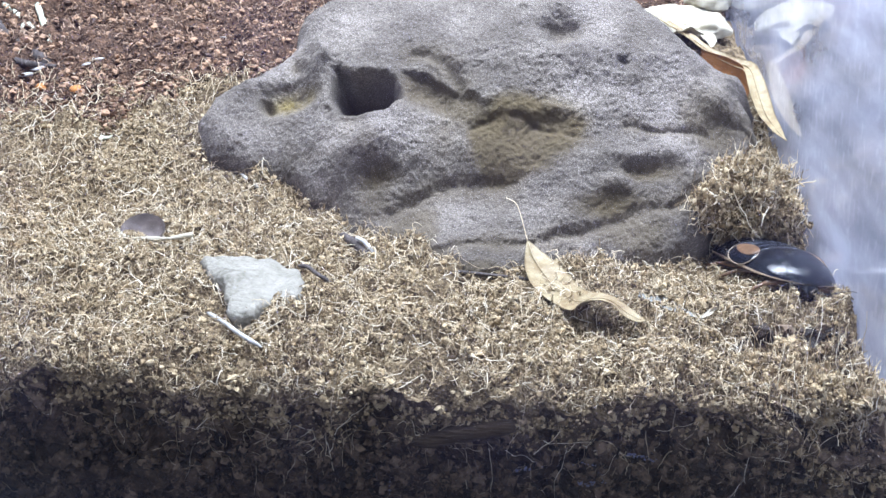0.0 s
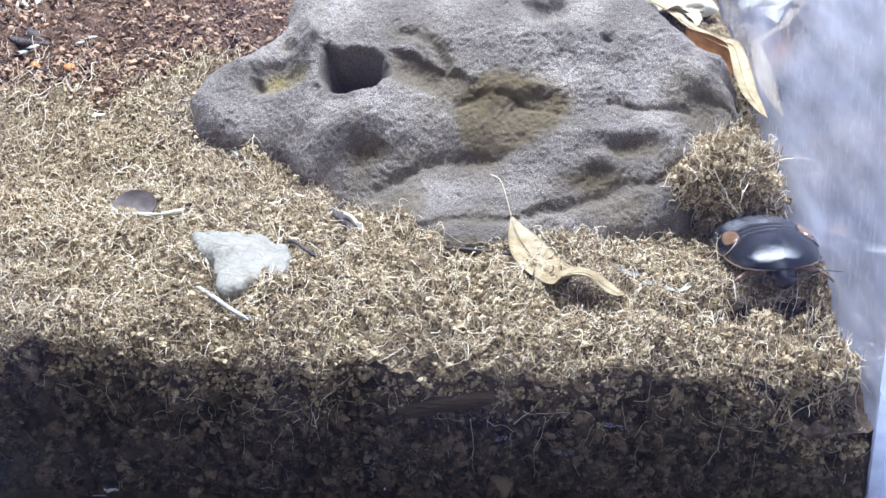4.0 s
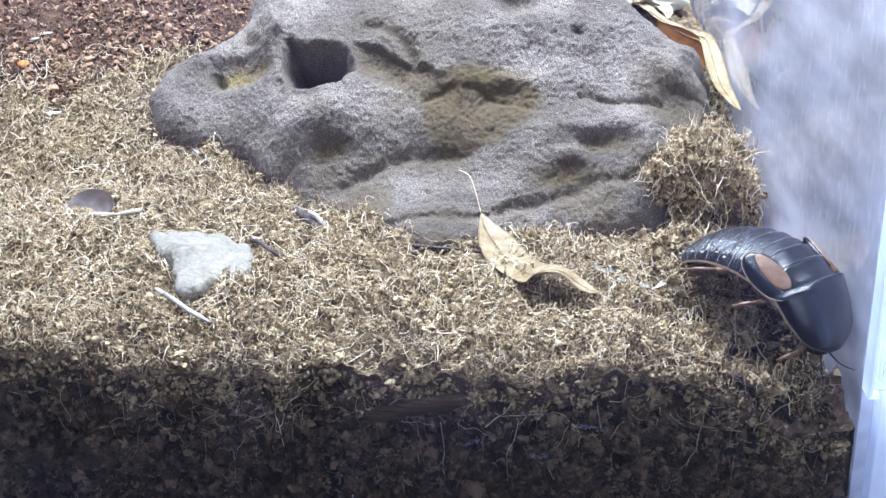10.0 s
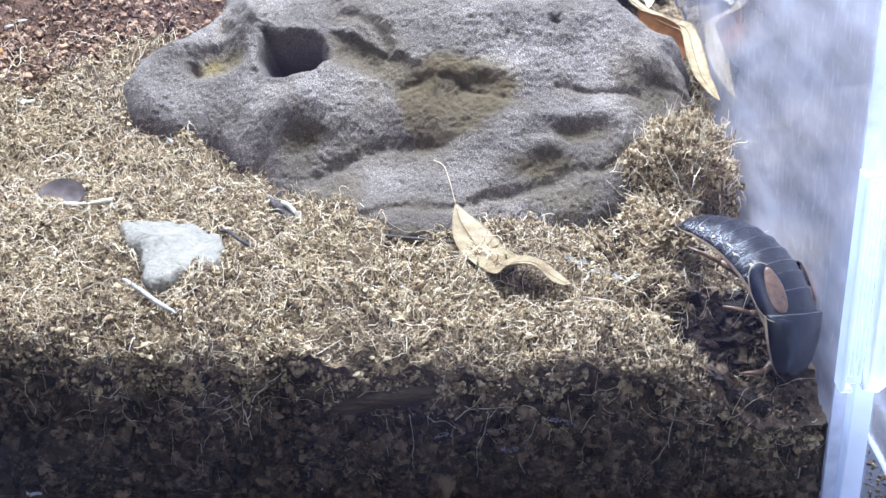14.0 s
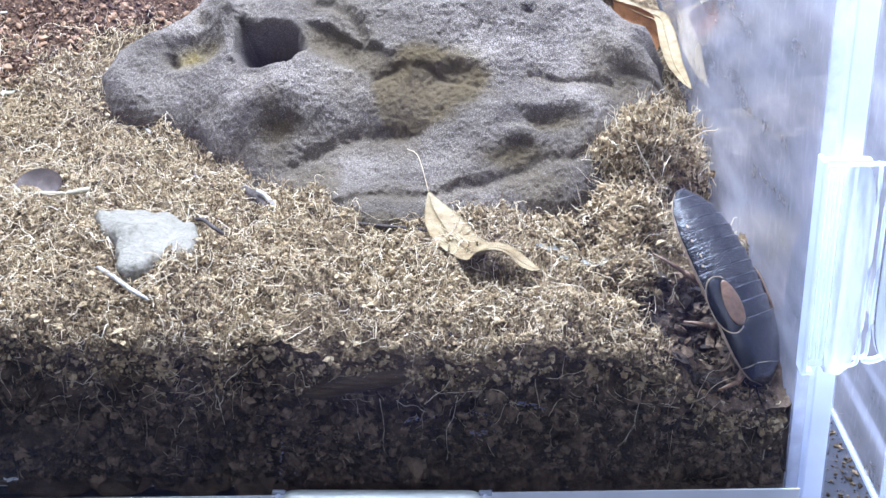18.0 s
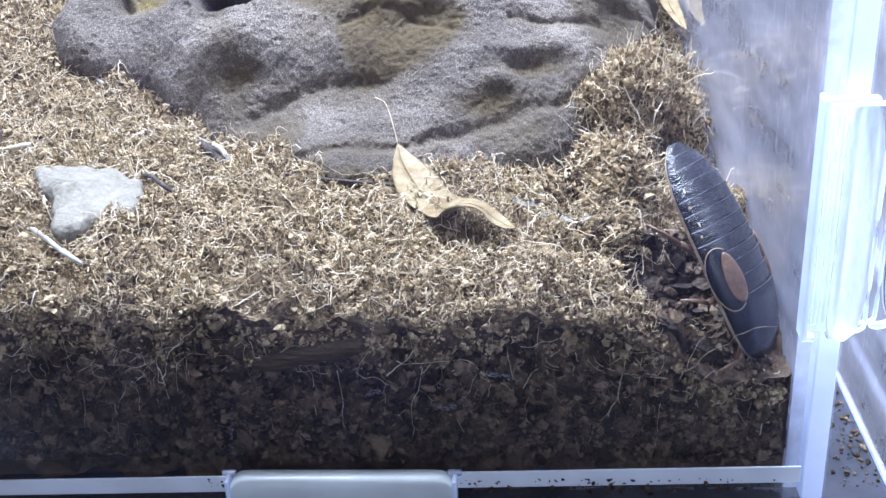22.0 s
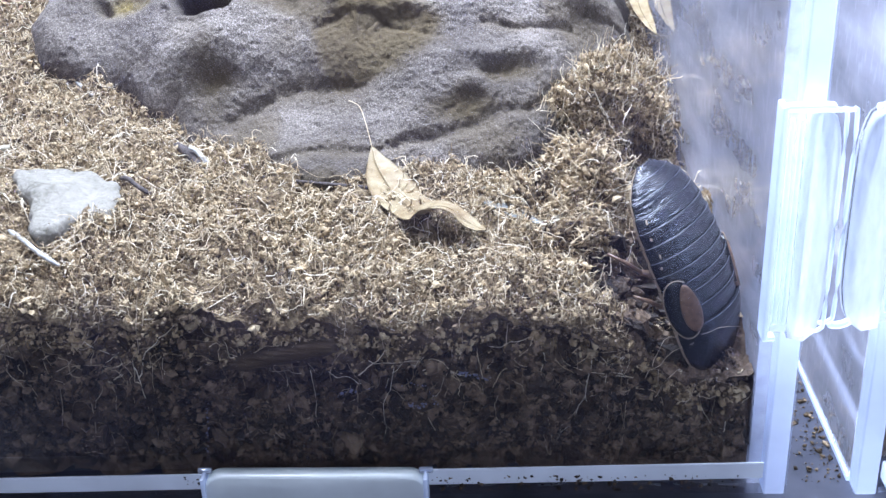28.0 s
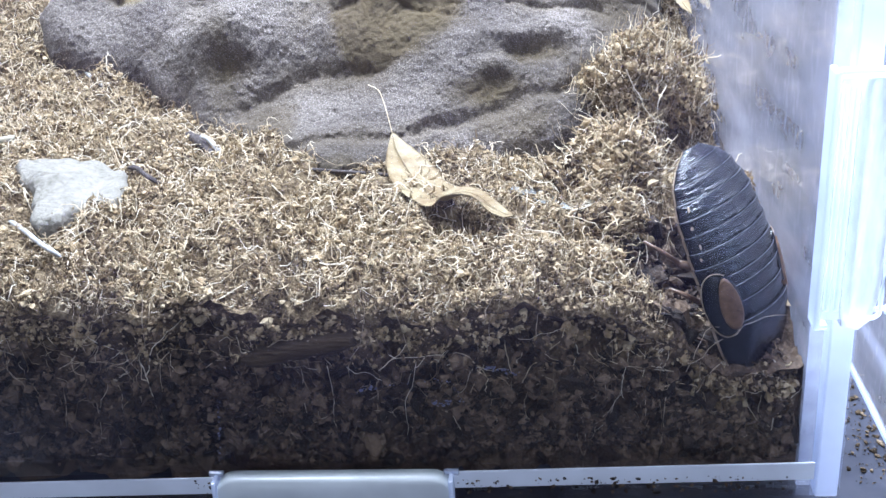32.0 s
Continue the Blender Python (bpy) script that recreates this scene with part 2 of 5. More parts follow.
SHELL = grainy("glossy_black_cuticle", [(0.3, (0.002, 0.003, 0.006)), (0.7, (0.008, 0.010, 0.018))], 420, bump=0.7, bump_size=0.00028, rough=0.2, spec=0.6, fine=2.2, stretch=(0.4, 1.5, 0.4))
ABDOMEN = grainy("wrinkled_black_cuticle", [(0.3, (0.002, 0.003, 0.006)), (0.7, (0.008, 0.010, 0.018))], 300, bump=1.0, bump_size=0.0011, rough=0.17, spec=1.0, fine=2.2, stretch=(0.35, 1.6, 0.35))
AMBER = grainy("amber_cuticle", [(0.3, (0.075, 0.040, 0.022)), (0.55, (0.155, 0.088, 0.052)), (0.75, (0.27, 0.175, 0.115))], 260, bump=0.4, bump_size=0.0002, rough=0.34, spec=0.6)
LEAF_TAN = grainy("dry_leaf", [(0.26, (0.095, 0.055, 0.024)), (0.40, (0.20, 0.142, 0.074)), (0.6, (0.29, 0.236, 0.140)), (0.8, (0.40, 0.346, 0.236))], 110, bump=0.5, bump_size=0.0004, rough=0.5)
TERRACOTTA = grainy("terracotta", [(0.3, (0.55, 0.22, 0.08)), (0.7, (0.78, 0.38, 0.17))], 60, bump=0.2, bump_size=0.0004, rough=0.7)
CHALK = grainy("pale_stone", [(0.3, (0.110, 0.101, 0.080)), (0.45, (0.200, 0.187, 0.154)), (0.75, (0.29, 0.27, 0.232))], 170, bump=0.9, bump_size=0.0007, rough=0.85)


# ---- mesh helpers ----
def link_mesh(name, verts, faces, material, parent=None, label="", smooth=True):
    me = bpy.data.meshes.new(name)
    if isinstance(faces, np.ndarray):
        faces = faces.tolist()
    me.from_pydata(np.asarray(verts).tolist(), [], faces)
    me.polygons.foreach_set("use_smooth", [smooth] * len(me.polygons))
    me.materials.append(material)
    me.update()
    ob = new(name, me)
    if parent:
        ob.parent = parent
    if label:
        ob["label"] = label
    return ob


def part(name, bm, material, parent, label="", smooth=True):
    me = bpy.data.meshes.new(name)
    bmesh.ops.recalc_face_normals(bm, faces=bm.faces)
    bm.to_mesh(me)
    bm.free()
    me.polygons.foreach_set("use_smooth", [smooth] * len(me.polygons))
    me.materials.append(material)
    ob = new(name, me)
    if parent:
        ob.parent = parent
    if label:
        ob["label"] = label
    return ob


def slab(x0, x1, y0, y1, z0, z1, bevel=0.0, seg=2, m=None):
    bm = bmesh.new()
    bmesh.ops.create_cube(bm, size=1)
    bmesh.ops.transform(bm, verts=bm.verts, matrix=Matrix.Translation(((x0 + x1) / 2, (y0 + y1) / 2, (z0 + z1) / 2)) @ Matrix.Diagonal((x1 - x0, y1 - y0, z1 - z0, 1)))
    if bevel:
        bmesh.ops.bevel(bm, geom=bm.edges[:], offset=bevel, segments=seg, affect="EDGES", profile=0.5)
    if m is not None:
        bmesh.ops.transform(bm, verts=bm.verts, matrix=m)
    return bm


def grid_faces(nu, nv):
    i = np.arange((nu - 1) * (nv - 1))
    a = (i // (nv - 1)) * nv + i % (nv - 1)
    return np.stack([a, a + nv, a + nv + 1, a + 1], 1)


rng = np.random.default_rng(7)
PERM = rng.random((64, 64, 64))


def vnoise(p):
    """Smooth value noise in -1..1 at points p (n, 3)."""
    p = np.asarray(p, float)
    i = np.floor(p).astype(int)
    f = p - i
    f = f * f * (3 - 2 * f)
    r = 0
    for dx in (0, 1):
        for dy in (0, 1):
            for dz in (0, 1):
                w = (f[:, 0] if dx else 1 - f[:, 0]) * (f[:, 1] if dy else 1 - f[:, 1]) * (f[:, 2] if dz else 1 - f[:, 2])
                r = r + w * PERM[(i[:, 0] + dx) % 64, (i[:, 1] + dy) % 64, (i[:, 2] + dz) % 64]
    return r * 2 - 1


def fbm(p, scale, octaves=4, gain=0.5):
    p = np.asarray(p, float) * scale
    r, a = 0, 1.0
    for o in range(octaves):
        r = r + a * vnoise(p + 17.3 * o)
        p, a = p * 2.03, a * gain
    return r


def step(a, b, v):
    t = np.clip((v - a) / (b - a), 0, 1)
    return t * t * (3 - 2 * t)


# ---- the ground in the tank ----
WALL_X, BACK_Y, LEFT_X = -0.0030, 0.30, -0.36
TOE = math.tan(radians(4.3))


def wall_x(y):
    return WALL_X - TOE * y


def burrow(x, y):
    pit = np.exp(-(((x + 0.018) / 0.020) ** 2 + ((y - 0.021) / 0.0155) ** 2) ** 1.5)
    mouth = 0.85 * np.exp(-(((x + 0.012) / 0.018) ** 2 + ((y - 0.004) / 0.014) ** 2) ** 1.5)
    return np.maximum(pit, mouth)


def ground(x, y):
    """Height of the substrate, without its crumbs."""
    x, y = np.asarray(x, float), np.asarray(y, float)
    z = 0.0385 + 0.0055 * step(-0.10, -0.19, x)
    z = z + 0.004 * step(0.0, 0.05, y) + 0.040 * step(0.085, 0.185, y) + 0.03 * step(0.17, 0.3, y)
    line = np.stack([x, 0 * y, 0 * x], -1).reshape(-1, 3)
    drop = 0.0086 + 0.0034 * fbm(line, 55, 3).reshape(x.shape)
    z = z + 0.0008 - drop * (1 - np.sqrt(1 - (1 - np.clip(y / 0.0125, 0, 1)) ** 2))
    z = z - 0.0065 * np.exp(-(((x + 0.023) / 0.019) ** 2 + ((y - 0.066) / 0.020) ** 2) ** 1.5)
    z = z - 0.008 * np.exp(-((x + 0.036) / 0.0075) ** 2 - ((y - 0.0825) / 0.006) ** 2)
    z = z - 0.008 * np.exp(-(((x + 0.0725) / 0.0075) ** 2 + ((y - 0.035) / 0.007) ** 2) ** 1.5)
    p = np.stack([x, y, 0 * x], -1).reshape(-1, 3)
    z = z + (0.0022 * fbm(p, 40, 3) + 0.0019 * fbm(p + 9.0, 130, 3)).reshape(x.shape)
    # the burrow in the front corner
    return z - 0.019 * burrow(x, y)


def rough_ground(x, y):
    """The ground with its lumps: billows a few millimetres across with creases between them."""
    p = np.stack([np.ravel(x), np.ravel(y), 0 * np.ravel(x)], -1)
    lumps = 0.0042 * (0.45 - np.abs(vnoise(p * 165 + 5.0))) + 0.0020 * (0.45 - np.abs(vnoise(p * 420 + 11.0))) + 0.0012 * fbm(p, 90, 2)
    return ground(x, y) + (lumps + 0.0006 * fbm(p, 600, 2)).reshape(np.shape(x))


def is_earth(x, y):
    """1 where damp red earth shows in place of coir."""
    p = np.stack([x, y, 0 * x], -1)
    return step(0.0, 0.02, y - 0.122 - 0.25 * (x + 0.28) + 0.010 * fbm(p, 60, 3))


def pocket(x, z):
    """1 where the soil behind the front panel stands back in a dark gap."""
    p = np.stack([np.ravel(x), 0 * np.ravel(x) + 0.3, np.ravel(z)], -1)
    return step(0.05, 0.55, fbm(p, 150, 3)).reshape(np.shape(x))


def build_ground():
    nx, ny = 360, 240
    u = np.linspace(0, 1, nx)[:, None] * np.ones((1, ny))
    y = (np.linspace(0, 1, ny) ** 1.3 * (BACK_Y - 0.002) + 0.0008)[None, :] * np.ones((nx, 1))
    x = LEFT_X + 0.002 + u * (wall_x(y) - 0.0006 - LEFT_X - 0.002)
    z = rough_ground(x, y)
    top = np.stack([x, y, z], -1).reshape(-1, 3)
    faces = grid_faces(nx, ny)
    fd = is_earth(top[:, 0], top[:, 1])[faces].mean(1) > 0.5
    soil = new("substrate")
    tagged(soil, "deep bed of loose coir fibre and earth filling the tank", "substrate", kind="structure")
    # burrow faces take the dark soil: brown earth plus painted pit shade
    fp = (burrow(top[:, 0], top[:, 1])[faces].mean(1) > 0.22) & ~fd
    link_mesh("coir_surface", top, faces[~fd & ~fp], COIR_BED, soil)
    link_mesh("burrow_surface", top, faces[fp], PRESSED, soil, "freshly dug brown hollow, darkened with painted shade")
    link_mesh("earth_surface", top, faces[fd], EARTH_BASE, soil, "dark reddish damp earth")
    # the face pressed against the front panel
    nz = 70
    xf = x[:, :1] * np.ones((1, nz))
    v = np.linspace(0, 1, nz)[None, :]
    zf = -0.0042 + v * (z[:, :1] + 0.0042)
    pf = np.stack([xf, 0 * xf, zf], -1).reshape(-1, 3)
    yf = (0.0012 + 0.0010 * fbm(pf, 230, 3)).clip(0.0003, 0.006).reshape(xf.shape)
    yf = yf + 0.0045 * pocket(xf, zf) * step(0.0, 0.004, z[:, :1] - zf)
    yf[:, -1] = y[0, 0]
    front = np.stack([xf, yf, zf], -1).reshape(-1, 3)
    link_mesh("front_face", front, grid_faces(nx, nz), PRESSED, soil, "dark crumbly soil pressed against the clear front, shade in its colour")
    # the face along the side wall
    ys = y[-1:, :].T * np.ones((1, 24))
    zs = np.linspace(0, 1, 24)[None, :] * z[-1, :][:, None]
    side = np.stack([wall_x(ys) - 0.0006, ys, zs], -1).reshape(-1, 3)
    link_mesh("side_face", side, grid_faces(ny, 24), PRESSED, soil)
    return soil


build_ground()


# ---- the rock ----
ROCK_OUT = [(-0.202, 0.0085), (-0.196, -0.0085), (-0.179, -0.0160), (-0.164, -0.022), (-0.151, -0.034), (-0.142, -0.044), (-0.134, -0.047), (-0.126, -0.050),
            (-0.125, -0.060), (-0.110, -0.064), (-0.095, -0.065), (-0.086, -0.057), (-0.070, -0.055), (-0.050, -0.054), (-0.038, -0.043), (-0.028, -0.028),
            (-0.0185, -0.0120), (-0.0192, -0.0013), (-0.0228, 0.0044), (-0.0255, 0.0070), (-0.0232, 0.0115), (-0.0250, 0.0160), (-0.0330, 0.0200), (-0.0408, 0.0275), (-0.0502, 0.0370), (-0.075, 0.062), (-0.11, 0.068),
            (-0.150, 0.062), (-0.168, 0.046), (-0.170, 0.0345), (-0.182, 0.026), (-0.196, 0.0165)]
# hollows: centre along and up the face, half sizes, depth, steepness, brown tint
HOLLOWS = [(-0.1690, 0.0107, 0.0080, 0.0044, 0.0036, 2.8, 0.0), (-0.1752, 0.0106, 0.0020, 0.0022, 0.0040, 2.2, 0.3),
           (-0.0800, 0.0262, 0.0062, 0.0066, 0.0085, 2.5, 0.3), (-0.1376, -0.0212, 0.0070, 0.0040, 0.0020, 2.2, 0.9), (-0.1230, 0.0050, 0.0075, 0.0060, 0.0022, 2.2, 0.75),
           (-0.0560, -0.0238, 0.0085, 0.0042, 0.0020, 2.4, 0.9), (-0.0621, 0.0113, 0.0022, 0.0018, 0.0025, 2.0, 0.0), (-0.1300, 0.0155, 0.0045, 0.0035, 0.0018, 1.5, 0.0),
           (-0.1535, 0.0005, 0.0035, 0.0030, 0.0022, 1.6, 0.1), (-0.1455, -0.0035, 0.0030, 0.0022, 0.0022, 1.6, 0.0),
           (-0.0680, -0.0338, 0.0095, 0.0042, 0.0010, 2.5, 1.0), (-0.1160, -0.0080, 0.0060, 0.0090, 0.0025, 1.4, 0.4), (-0.1620, -0.0120, 0.0055, 0.0035, 0.0018, 1.8, 0.2),
           (-0.1500, -0.0270, 0.0060, 0.0060, 0.0022, 1.8, 0.3), (-0.1660, 0.0235, 0.0030, 0.0045, 0.0016, 2.0, 0.5)]
DEEP_HOLE = [(-0.1525, 0.0190), (-0.1478, 0.0156), (-0.1405, 0.0142), (-0.1335, 0.0100), (-0.1313, 0.0040), (-0.1344, 0.0002), (-0.1415, -0.0003), (-0.1496, 0.0008), (-0.1520, 0.0069)]
LEDGE_A, LEDGE_B = [-0.1511, -0.1408, -0.1324, -0.1224, -0.1114, -0.1052, -0.0990], [0.0236, 0.0192, 0.0160, 0.0127, 0.0047, 0.0018, 0.0031]
BUMPS = [(-0.1395, -0.0115, 0.0090, 0.0050, 0.0034), (-0.0646, -0.0280, 0.0040, 0.0030, 0.0024), (-0.0335, 0.0040, 0.0065, 0.0055, 0.0045), (-0.1590, 0.0235, 0.0036, 0.0100, 0.0055),
         (-0.1050, -0.0550, 0.0180, 0.0120, 0.0070), (-0.0920, -0.0030, 0.0200, 0.0030, 0.0020), (-0.0560, -0.0170, 0.0180, 0.0040, 0.0022), (-0.1800, 0.0180, 0.0090, 0.0040, 0.0020)]
OCHRE_HOLLOW = [(-0.1113, -0.0158), (-0.1103, -0.0097), (-0.1087, -0.0049), (-0.103, 0.0011), (-0.0973, 0.0035), (-0.0859, 0.0009), (-0.0788, -0.0035),
                (-0.0719, -0.0073), (-0.0741, -0.0128), (-0.0776, -0.016), (-0.0832, -0.0206), (-0.0888, -0.0245), (-0.0958, -0.0271), (-0.1013, -0.0275), (-0.107, -0.0229)]
GROOVES = [([(-0.1079, -0.0078), (-0.103, -0.0054), (-0.0944, -0.0044), (-0.0895, -0.0071), (-0.086, -0.0099), (-0.0804, -0.0112), (-0.0734, -0.012)], 0.0009, 0.0012),
           ([(-0.1230, -0.052), (-0.1050, -0.0475), (-0.0867, -0.0452), (-0.0731, -0.0401), (-0.0509, -0.0337), (-0.0386, -0.026)], 0.0018, 0.0024),
           ([(-0.1340, -0.034), (-0.1215, -0.0265), (-0.1109, -0.0238), (-0.0980, -0.0260)], 0.0026, 0.0022),
           ([(-0.0620, -0.0065), (-0.0538, -0.0084), (-0.0379, -0.0080)], 0.0012, 0.0018),
           ([(-0.1270, 0.019), (-0.1180, 0.014), (-0.1120, 0.006)], 0.0022, 0.0026), ([(-0.0330, -0.002), (-0.0250, -0.004), (-0.0200, -0.010)], 0.0016, 0.0024)]


def line_distance(a, b, pts):
    best = np.full(a.shape, 9.0)
    for (x0, y0), (x1, y1) in zip(pts, pts[1:]):
        ex, ey = x1 - x0, y1 - y0
        t = np.clip(((a - x0) * ex + (b - y0) * ey) / (ex * ex + ey * ey), 0, 1)
        best = np.minimum(best, np.hypot(a - x0 - t * ex, b - y0 - t * ey))
    return best


def outline_depth(a, b, out):
    """Distance inside an outline (negative outside)."""
    best = line_distance(a, b, out + out[:1])
    inside = np.zeros(a.shape, bool)
    for (x0, y0), (x1, y1) in zip(out, out[1:] + out[:1]):
        inside ^= ((y0 > b) != (y1 > b)) & (a < (x1 - x0) * (b - y0) / (y1 - y0 + 1e-12) + x0)
    return np.where(inside, best, -best)


def rock_relief(a, b):
    """Relief over the rock's leaning mean plane, and the mask of its ochre stain and painted recess shade."""
    p = np.stack([a, b, 0 * a], -1).reshape(-1, 3)
    wob = 0.0016 * fbm(p, 120, 3).reshape(a.shape)
    wob2 = 0.0016 * fbm(p + 3.1, 120, 3).reshape(a.shape)
    s = outline_depth(a + wob * 0.6, b + wob2 * 0.6, ROCK_OUT)
    d = 0.001 - 0.017 * step(-0.13, -0.178, a) + 0.007 * step(-0.01, 0.03, b) * step(-0.14, -0.10, a) - 0.012 * step(-0.055, -0.018, a)
    d = d - 0.35 * np.clip(b - 0.014, 0, 1) * step(-0.17, -0.14, a)
    d = d - 0.0065 * np.exp(-((a + 0.135) / 0.018) ** 2 - ((b + 0.034) / 0.014) ** 2)
    d = d - 0.0040 * np.exp(-((a + 0.104) / 0.020) ** 2 - ((b + 0.029) / 0.009) ** 2)
    d = d + 0.0026 * fbm(p, 26, 2).reshape(a.shape) + 0.0009 * fbm(p, 85, 3).reshape(a.shape) + 0.00022 * fbm(p, 420, 3).reshape(a.shape)
    ochre_shade = np.zeros(a.shape)
    for ca, cb, ra, rb, depth, power, browning in HOLLOWS:
        q = np.hypot((a + wob - ca) / ra, (b + wob2 - cb) / rb)
        w = np.exp(-(q ** power))
        d = d - depth * w
        ochre_shade = np.maximum(ochre_shade, browning * w)
    # the broad ochre hollow, steep above and running out below
    h = outline_depth(a + wob * 0.8, b + wob2 * 0.8, OCHRE_HOLLOW)
    d = d - 0.0016 * step(-0.0012, 0.0060, h) * (0.25 + 0.75 * step(-0.026, 0.002, b))
    ochre_shade = np.maximum(ochre_shade, 0.95 * step(-0.0022, 0.0036, h + 0.6 * wob))
    # the deep hole, and the ledge that runs on from it over a shallow cavity, both with shade painted brown
    h = outline_depth(a + wob * 0.5, b + wob2 * 0.5, DEEP_HOLE)
    d = d - 0.024 * step(-0.0028, 0.0042, h) ** 1.3
    ochre_shade = np.maximum(ochre_shade, 0.9 * step(0.0002, 0.0030, h))
    under = np.interp(a, LEDGE_A, LEDGE_B) + wob - b
    near = step(-0.134, -0.127, a) * step(-0.097, -0.106, a)
    d = d - 0.0026 * near * step(-0.0002, 0.0026, under) * (1 - step(0.004, 0.017, under))
    ochre_shade = np.maximum(ochre_shade, 0.7 * near * step(0.0002, 0.0030, under) * (1 - step(0.008, 0.017, under)))
    for ca, cb, ra, rb, rise in BUMPS:
        d = d + rise * np.exp(-((a + wob - ca) / ra) ** 2 - ((b + wob2 - cb) / rb) ** 2)
    # grooves, with crease shade put into the tint
    for pts, width, depth in GROOVES:
        q = line_distance(a + wob, b + wob2, pts) / width
        d = d - 0.75 * depth * np.exp(-q ** 2)
        ochre_shade = np.maximum(ochre_shade, 0.45 * np.exp(-(q / 2.2) ** 2))
    d = d + 0.0003 * (0.4 - np.abs(fbm(p + 7.0, 200, 2))).reshape(a.shape)
    # random brown blotches, kept to the lower part of the face
    lower_blotches = 0.55 * step(-0.1, 0.55, fbm(p + 21.0, 48, 3).reshape(a.shape)) * step(0.012, -0.006, b)
    ochre_shade = np.maximum(ochre_shade, lower_blotches * step(-0.16, -0.13, a))
    pores = fbm(p, 480, 2).reshape(a.shape)
    d = d - 0.00025 * step(0.5, 0.95, pores)
    d = d + 0.00028 * fbm(p, 1100, 2).reshape(a.shape)
    edge = 0.011
    d = d - 0.013 * (1 - np.sqrt(np.clip(1 - (1 - np.clip(s / edge, 0, 1)) ** 2, 0, 1)))
    return d - np.clip(-s, 0, 1) * 2.5, ochre_shade


def rock_place(a, b, d):
    c = math.sqrt(0.5)
    return np.stack([a, 0.105 + c * b - c * d, 0.080 + c * b + c * d], -1)


def build_rock():
    na, nb = 620, 440
    a = np.linspace(-0.204, -0.010, na)[:, None] * np.ones((1, nb))
    b = np.linspace(-0.070, 0.070, nb)[None, :] * np.ones((na, 1))
    d, ochre_shade = rock_relief(a, b)
    d = np.maximum(d, -0.05)
    v = rock_place(a, b, d).reshape(-1, 3)
    f = grid_faces(na, nb)
    f = f[(d.reshape(-1)[f] > -0.0499).any(1)]
    ob = link_mesh("rock", v, f, ROCK)
    at = ob.data.attributes.new("ochre_shade", "FLOAT", "POINT")
    at.data.foreach_set("value", ochre_shade.reshape(-1))
    # yellow growth on the floor of the small hollow, and a little in the broad one
    p = np.stack([a, b, 0 * a], -1).reshape(-1, 3)
    spots = step(-0.3, 0.3, fbm(p + 13.0, 170, 3)).reshape(a.shape)
    moss = np.exp(-np.hypot((a + 0.1675) / 0.0078, (b - 0.0102) / 0.0042) ** 3) * (0.55 + 0.45 * spots)
    moss = np.maximum(moss, 0.5 * spots * np.exp(-np.hypot((a + 0.090) / 0.014, (b + 0.006) / 0.007) ** 3))
    ob.data.attributes.new("moss", "FLOAT", "POINT").data.foreach_set("value", moss.reshape(-1))
    return tagged(ob, "large grey weathered rock with holes and ochre hollows", "rock")


build_rock()


# ---- room ----
PAINT = grainy("wall_paint", [(0.3, (0.60, 0.62, 0.68)), (0.7, (0.68, 0.70, 0.76))], 3, bump=0.05, bump_size=0.002, rough=0.8)
BOARDS = grainy("grey_floor", [(0.3, (0.20, 0.20, 0.21)), (0.7, (0.30, 0.30, 0.31))], 4, bump=0.1, bump_size=0.002, rough=0.6)


# unseen room box, added for bounced light and reflections
def build_room():
    def piece(name, boxes, material, label):
        bm = bmesh.new()
        for x0, x1, y0, y1, z0, z1 in boxes:
            bmesh.ops.create_cube(bm, size=1, matrix=Matrix.Translation(((x0 + x1) / 2, (y0 + y1) / 2, (z0 + z1) / 2)) @ Matrix.Diagonal((x1 - x0, y1 - y0, z1 - z0, 1)))
        tagged(part(name, bm, material, None, smooth=False), label, "room", kind="structure")

    piece("floor", [(-1.6, 1.6, -1.6, 1.7, -0.85, -0.75)], BOARDS, "plain grey floor of the room")
    piece("ceiling", [(-1.6, 1.6, -1.6, 1.7, 1.75, 1.85)], PAINT, "plain painted ceiling")
    piece("wall_west", [(-1.6, -1.5, -1.6, 1.7, -0.75, 1.75)], PAINT, "plain painted wall")
    piece("wall_east", [(1.5, 1.6, -1.6, 1.7, -0.75, 1.75)], PAINT, "plain painted wall")
    piece("wall_north", [(-1.5, 1.5, 1.6, 1.7, -0.75, 1.75)], PAINT, "plain painted wall")
    # the unseen wall behind the camera, with an opening made for the fill lamp
    piece("wall_south", [(-1.5, 1.5, -1.6, -1.5, -0.75, 0.25), (-1.5, 1.5, -1.6, -1.5, 1.25, 1.75), (-1.5, -0.35, -1.6, -1.5, 0.25, 1.25), (0.85, 1.5, -1.6, -1.5, 0.25, 1.25)], PAINT, "plain unseen wall with an opening behind the fill lamp")


build_room()


# ---- grains ----
def ico():
    bm = bmesh.new()
    bmesh.ops.create_icosphere(bm, subdivisions=1, radius=1)
    v = np.array([x.co[:] for x in bm.verts])
    f = np.array([[x.index for x in g.verts] for g in bm.faces])
    bm.free()
    return v, f


ICO_V, ICO_F = ico()


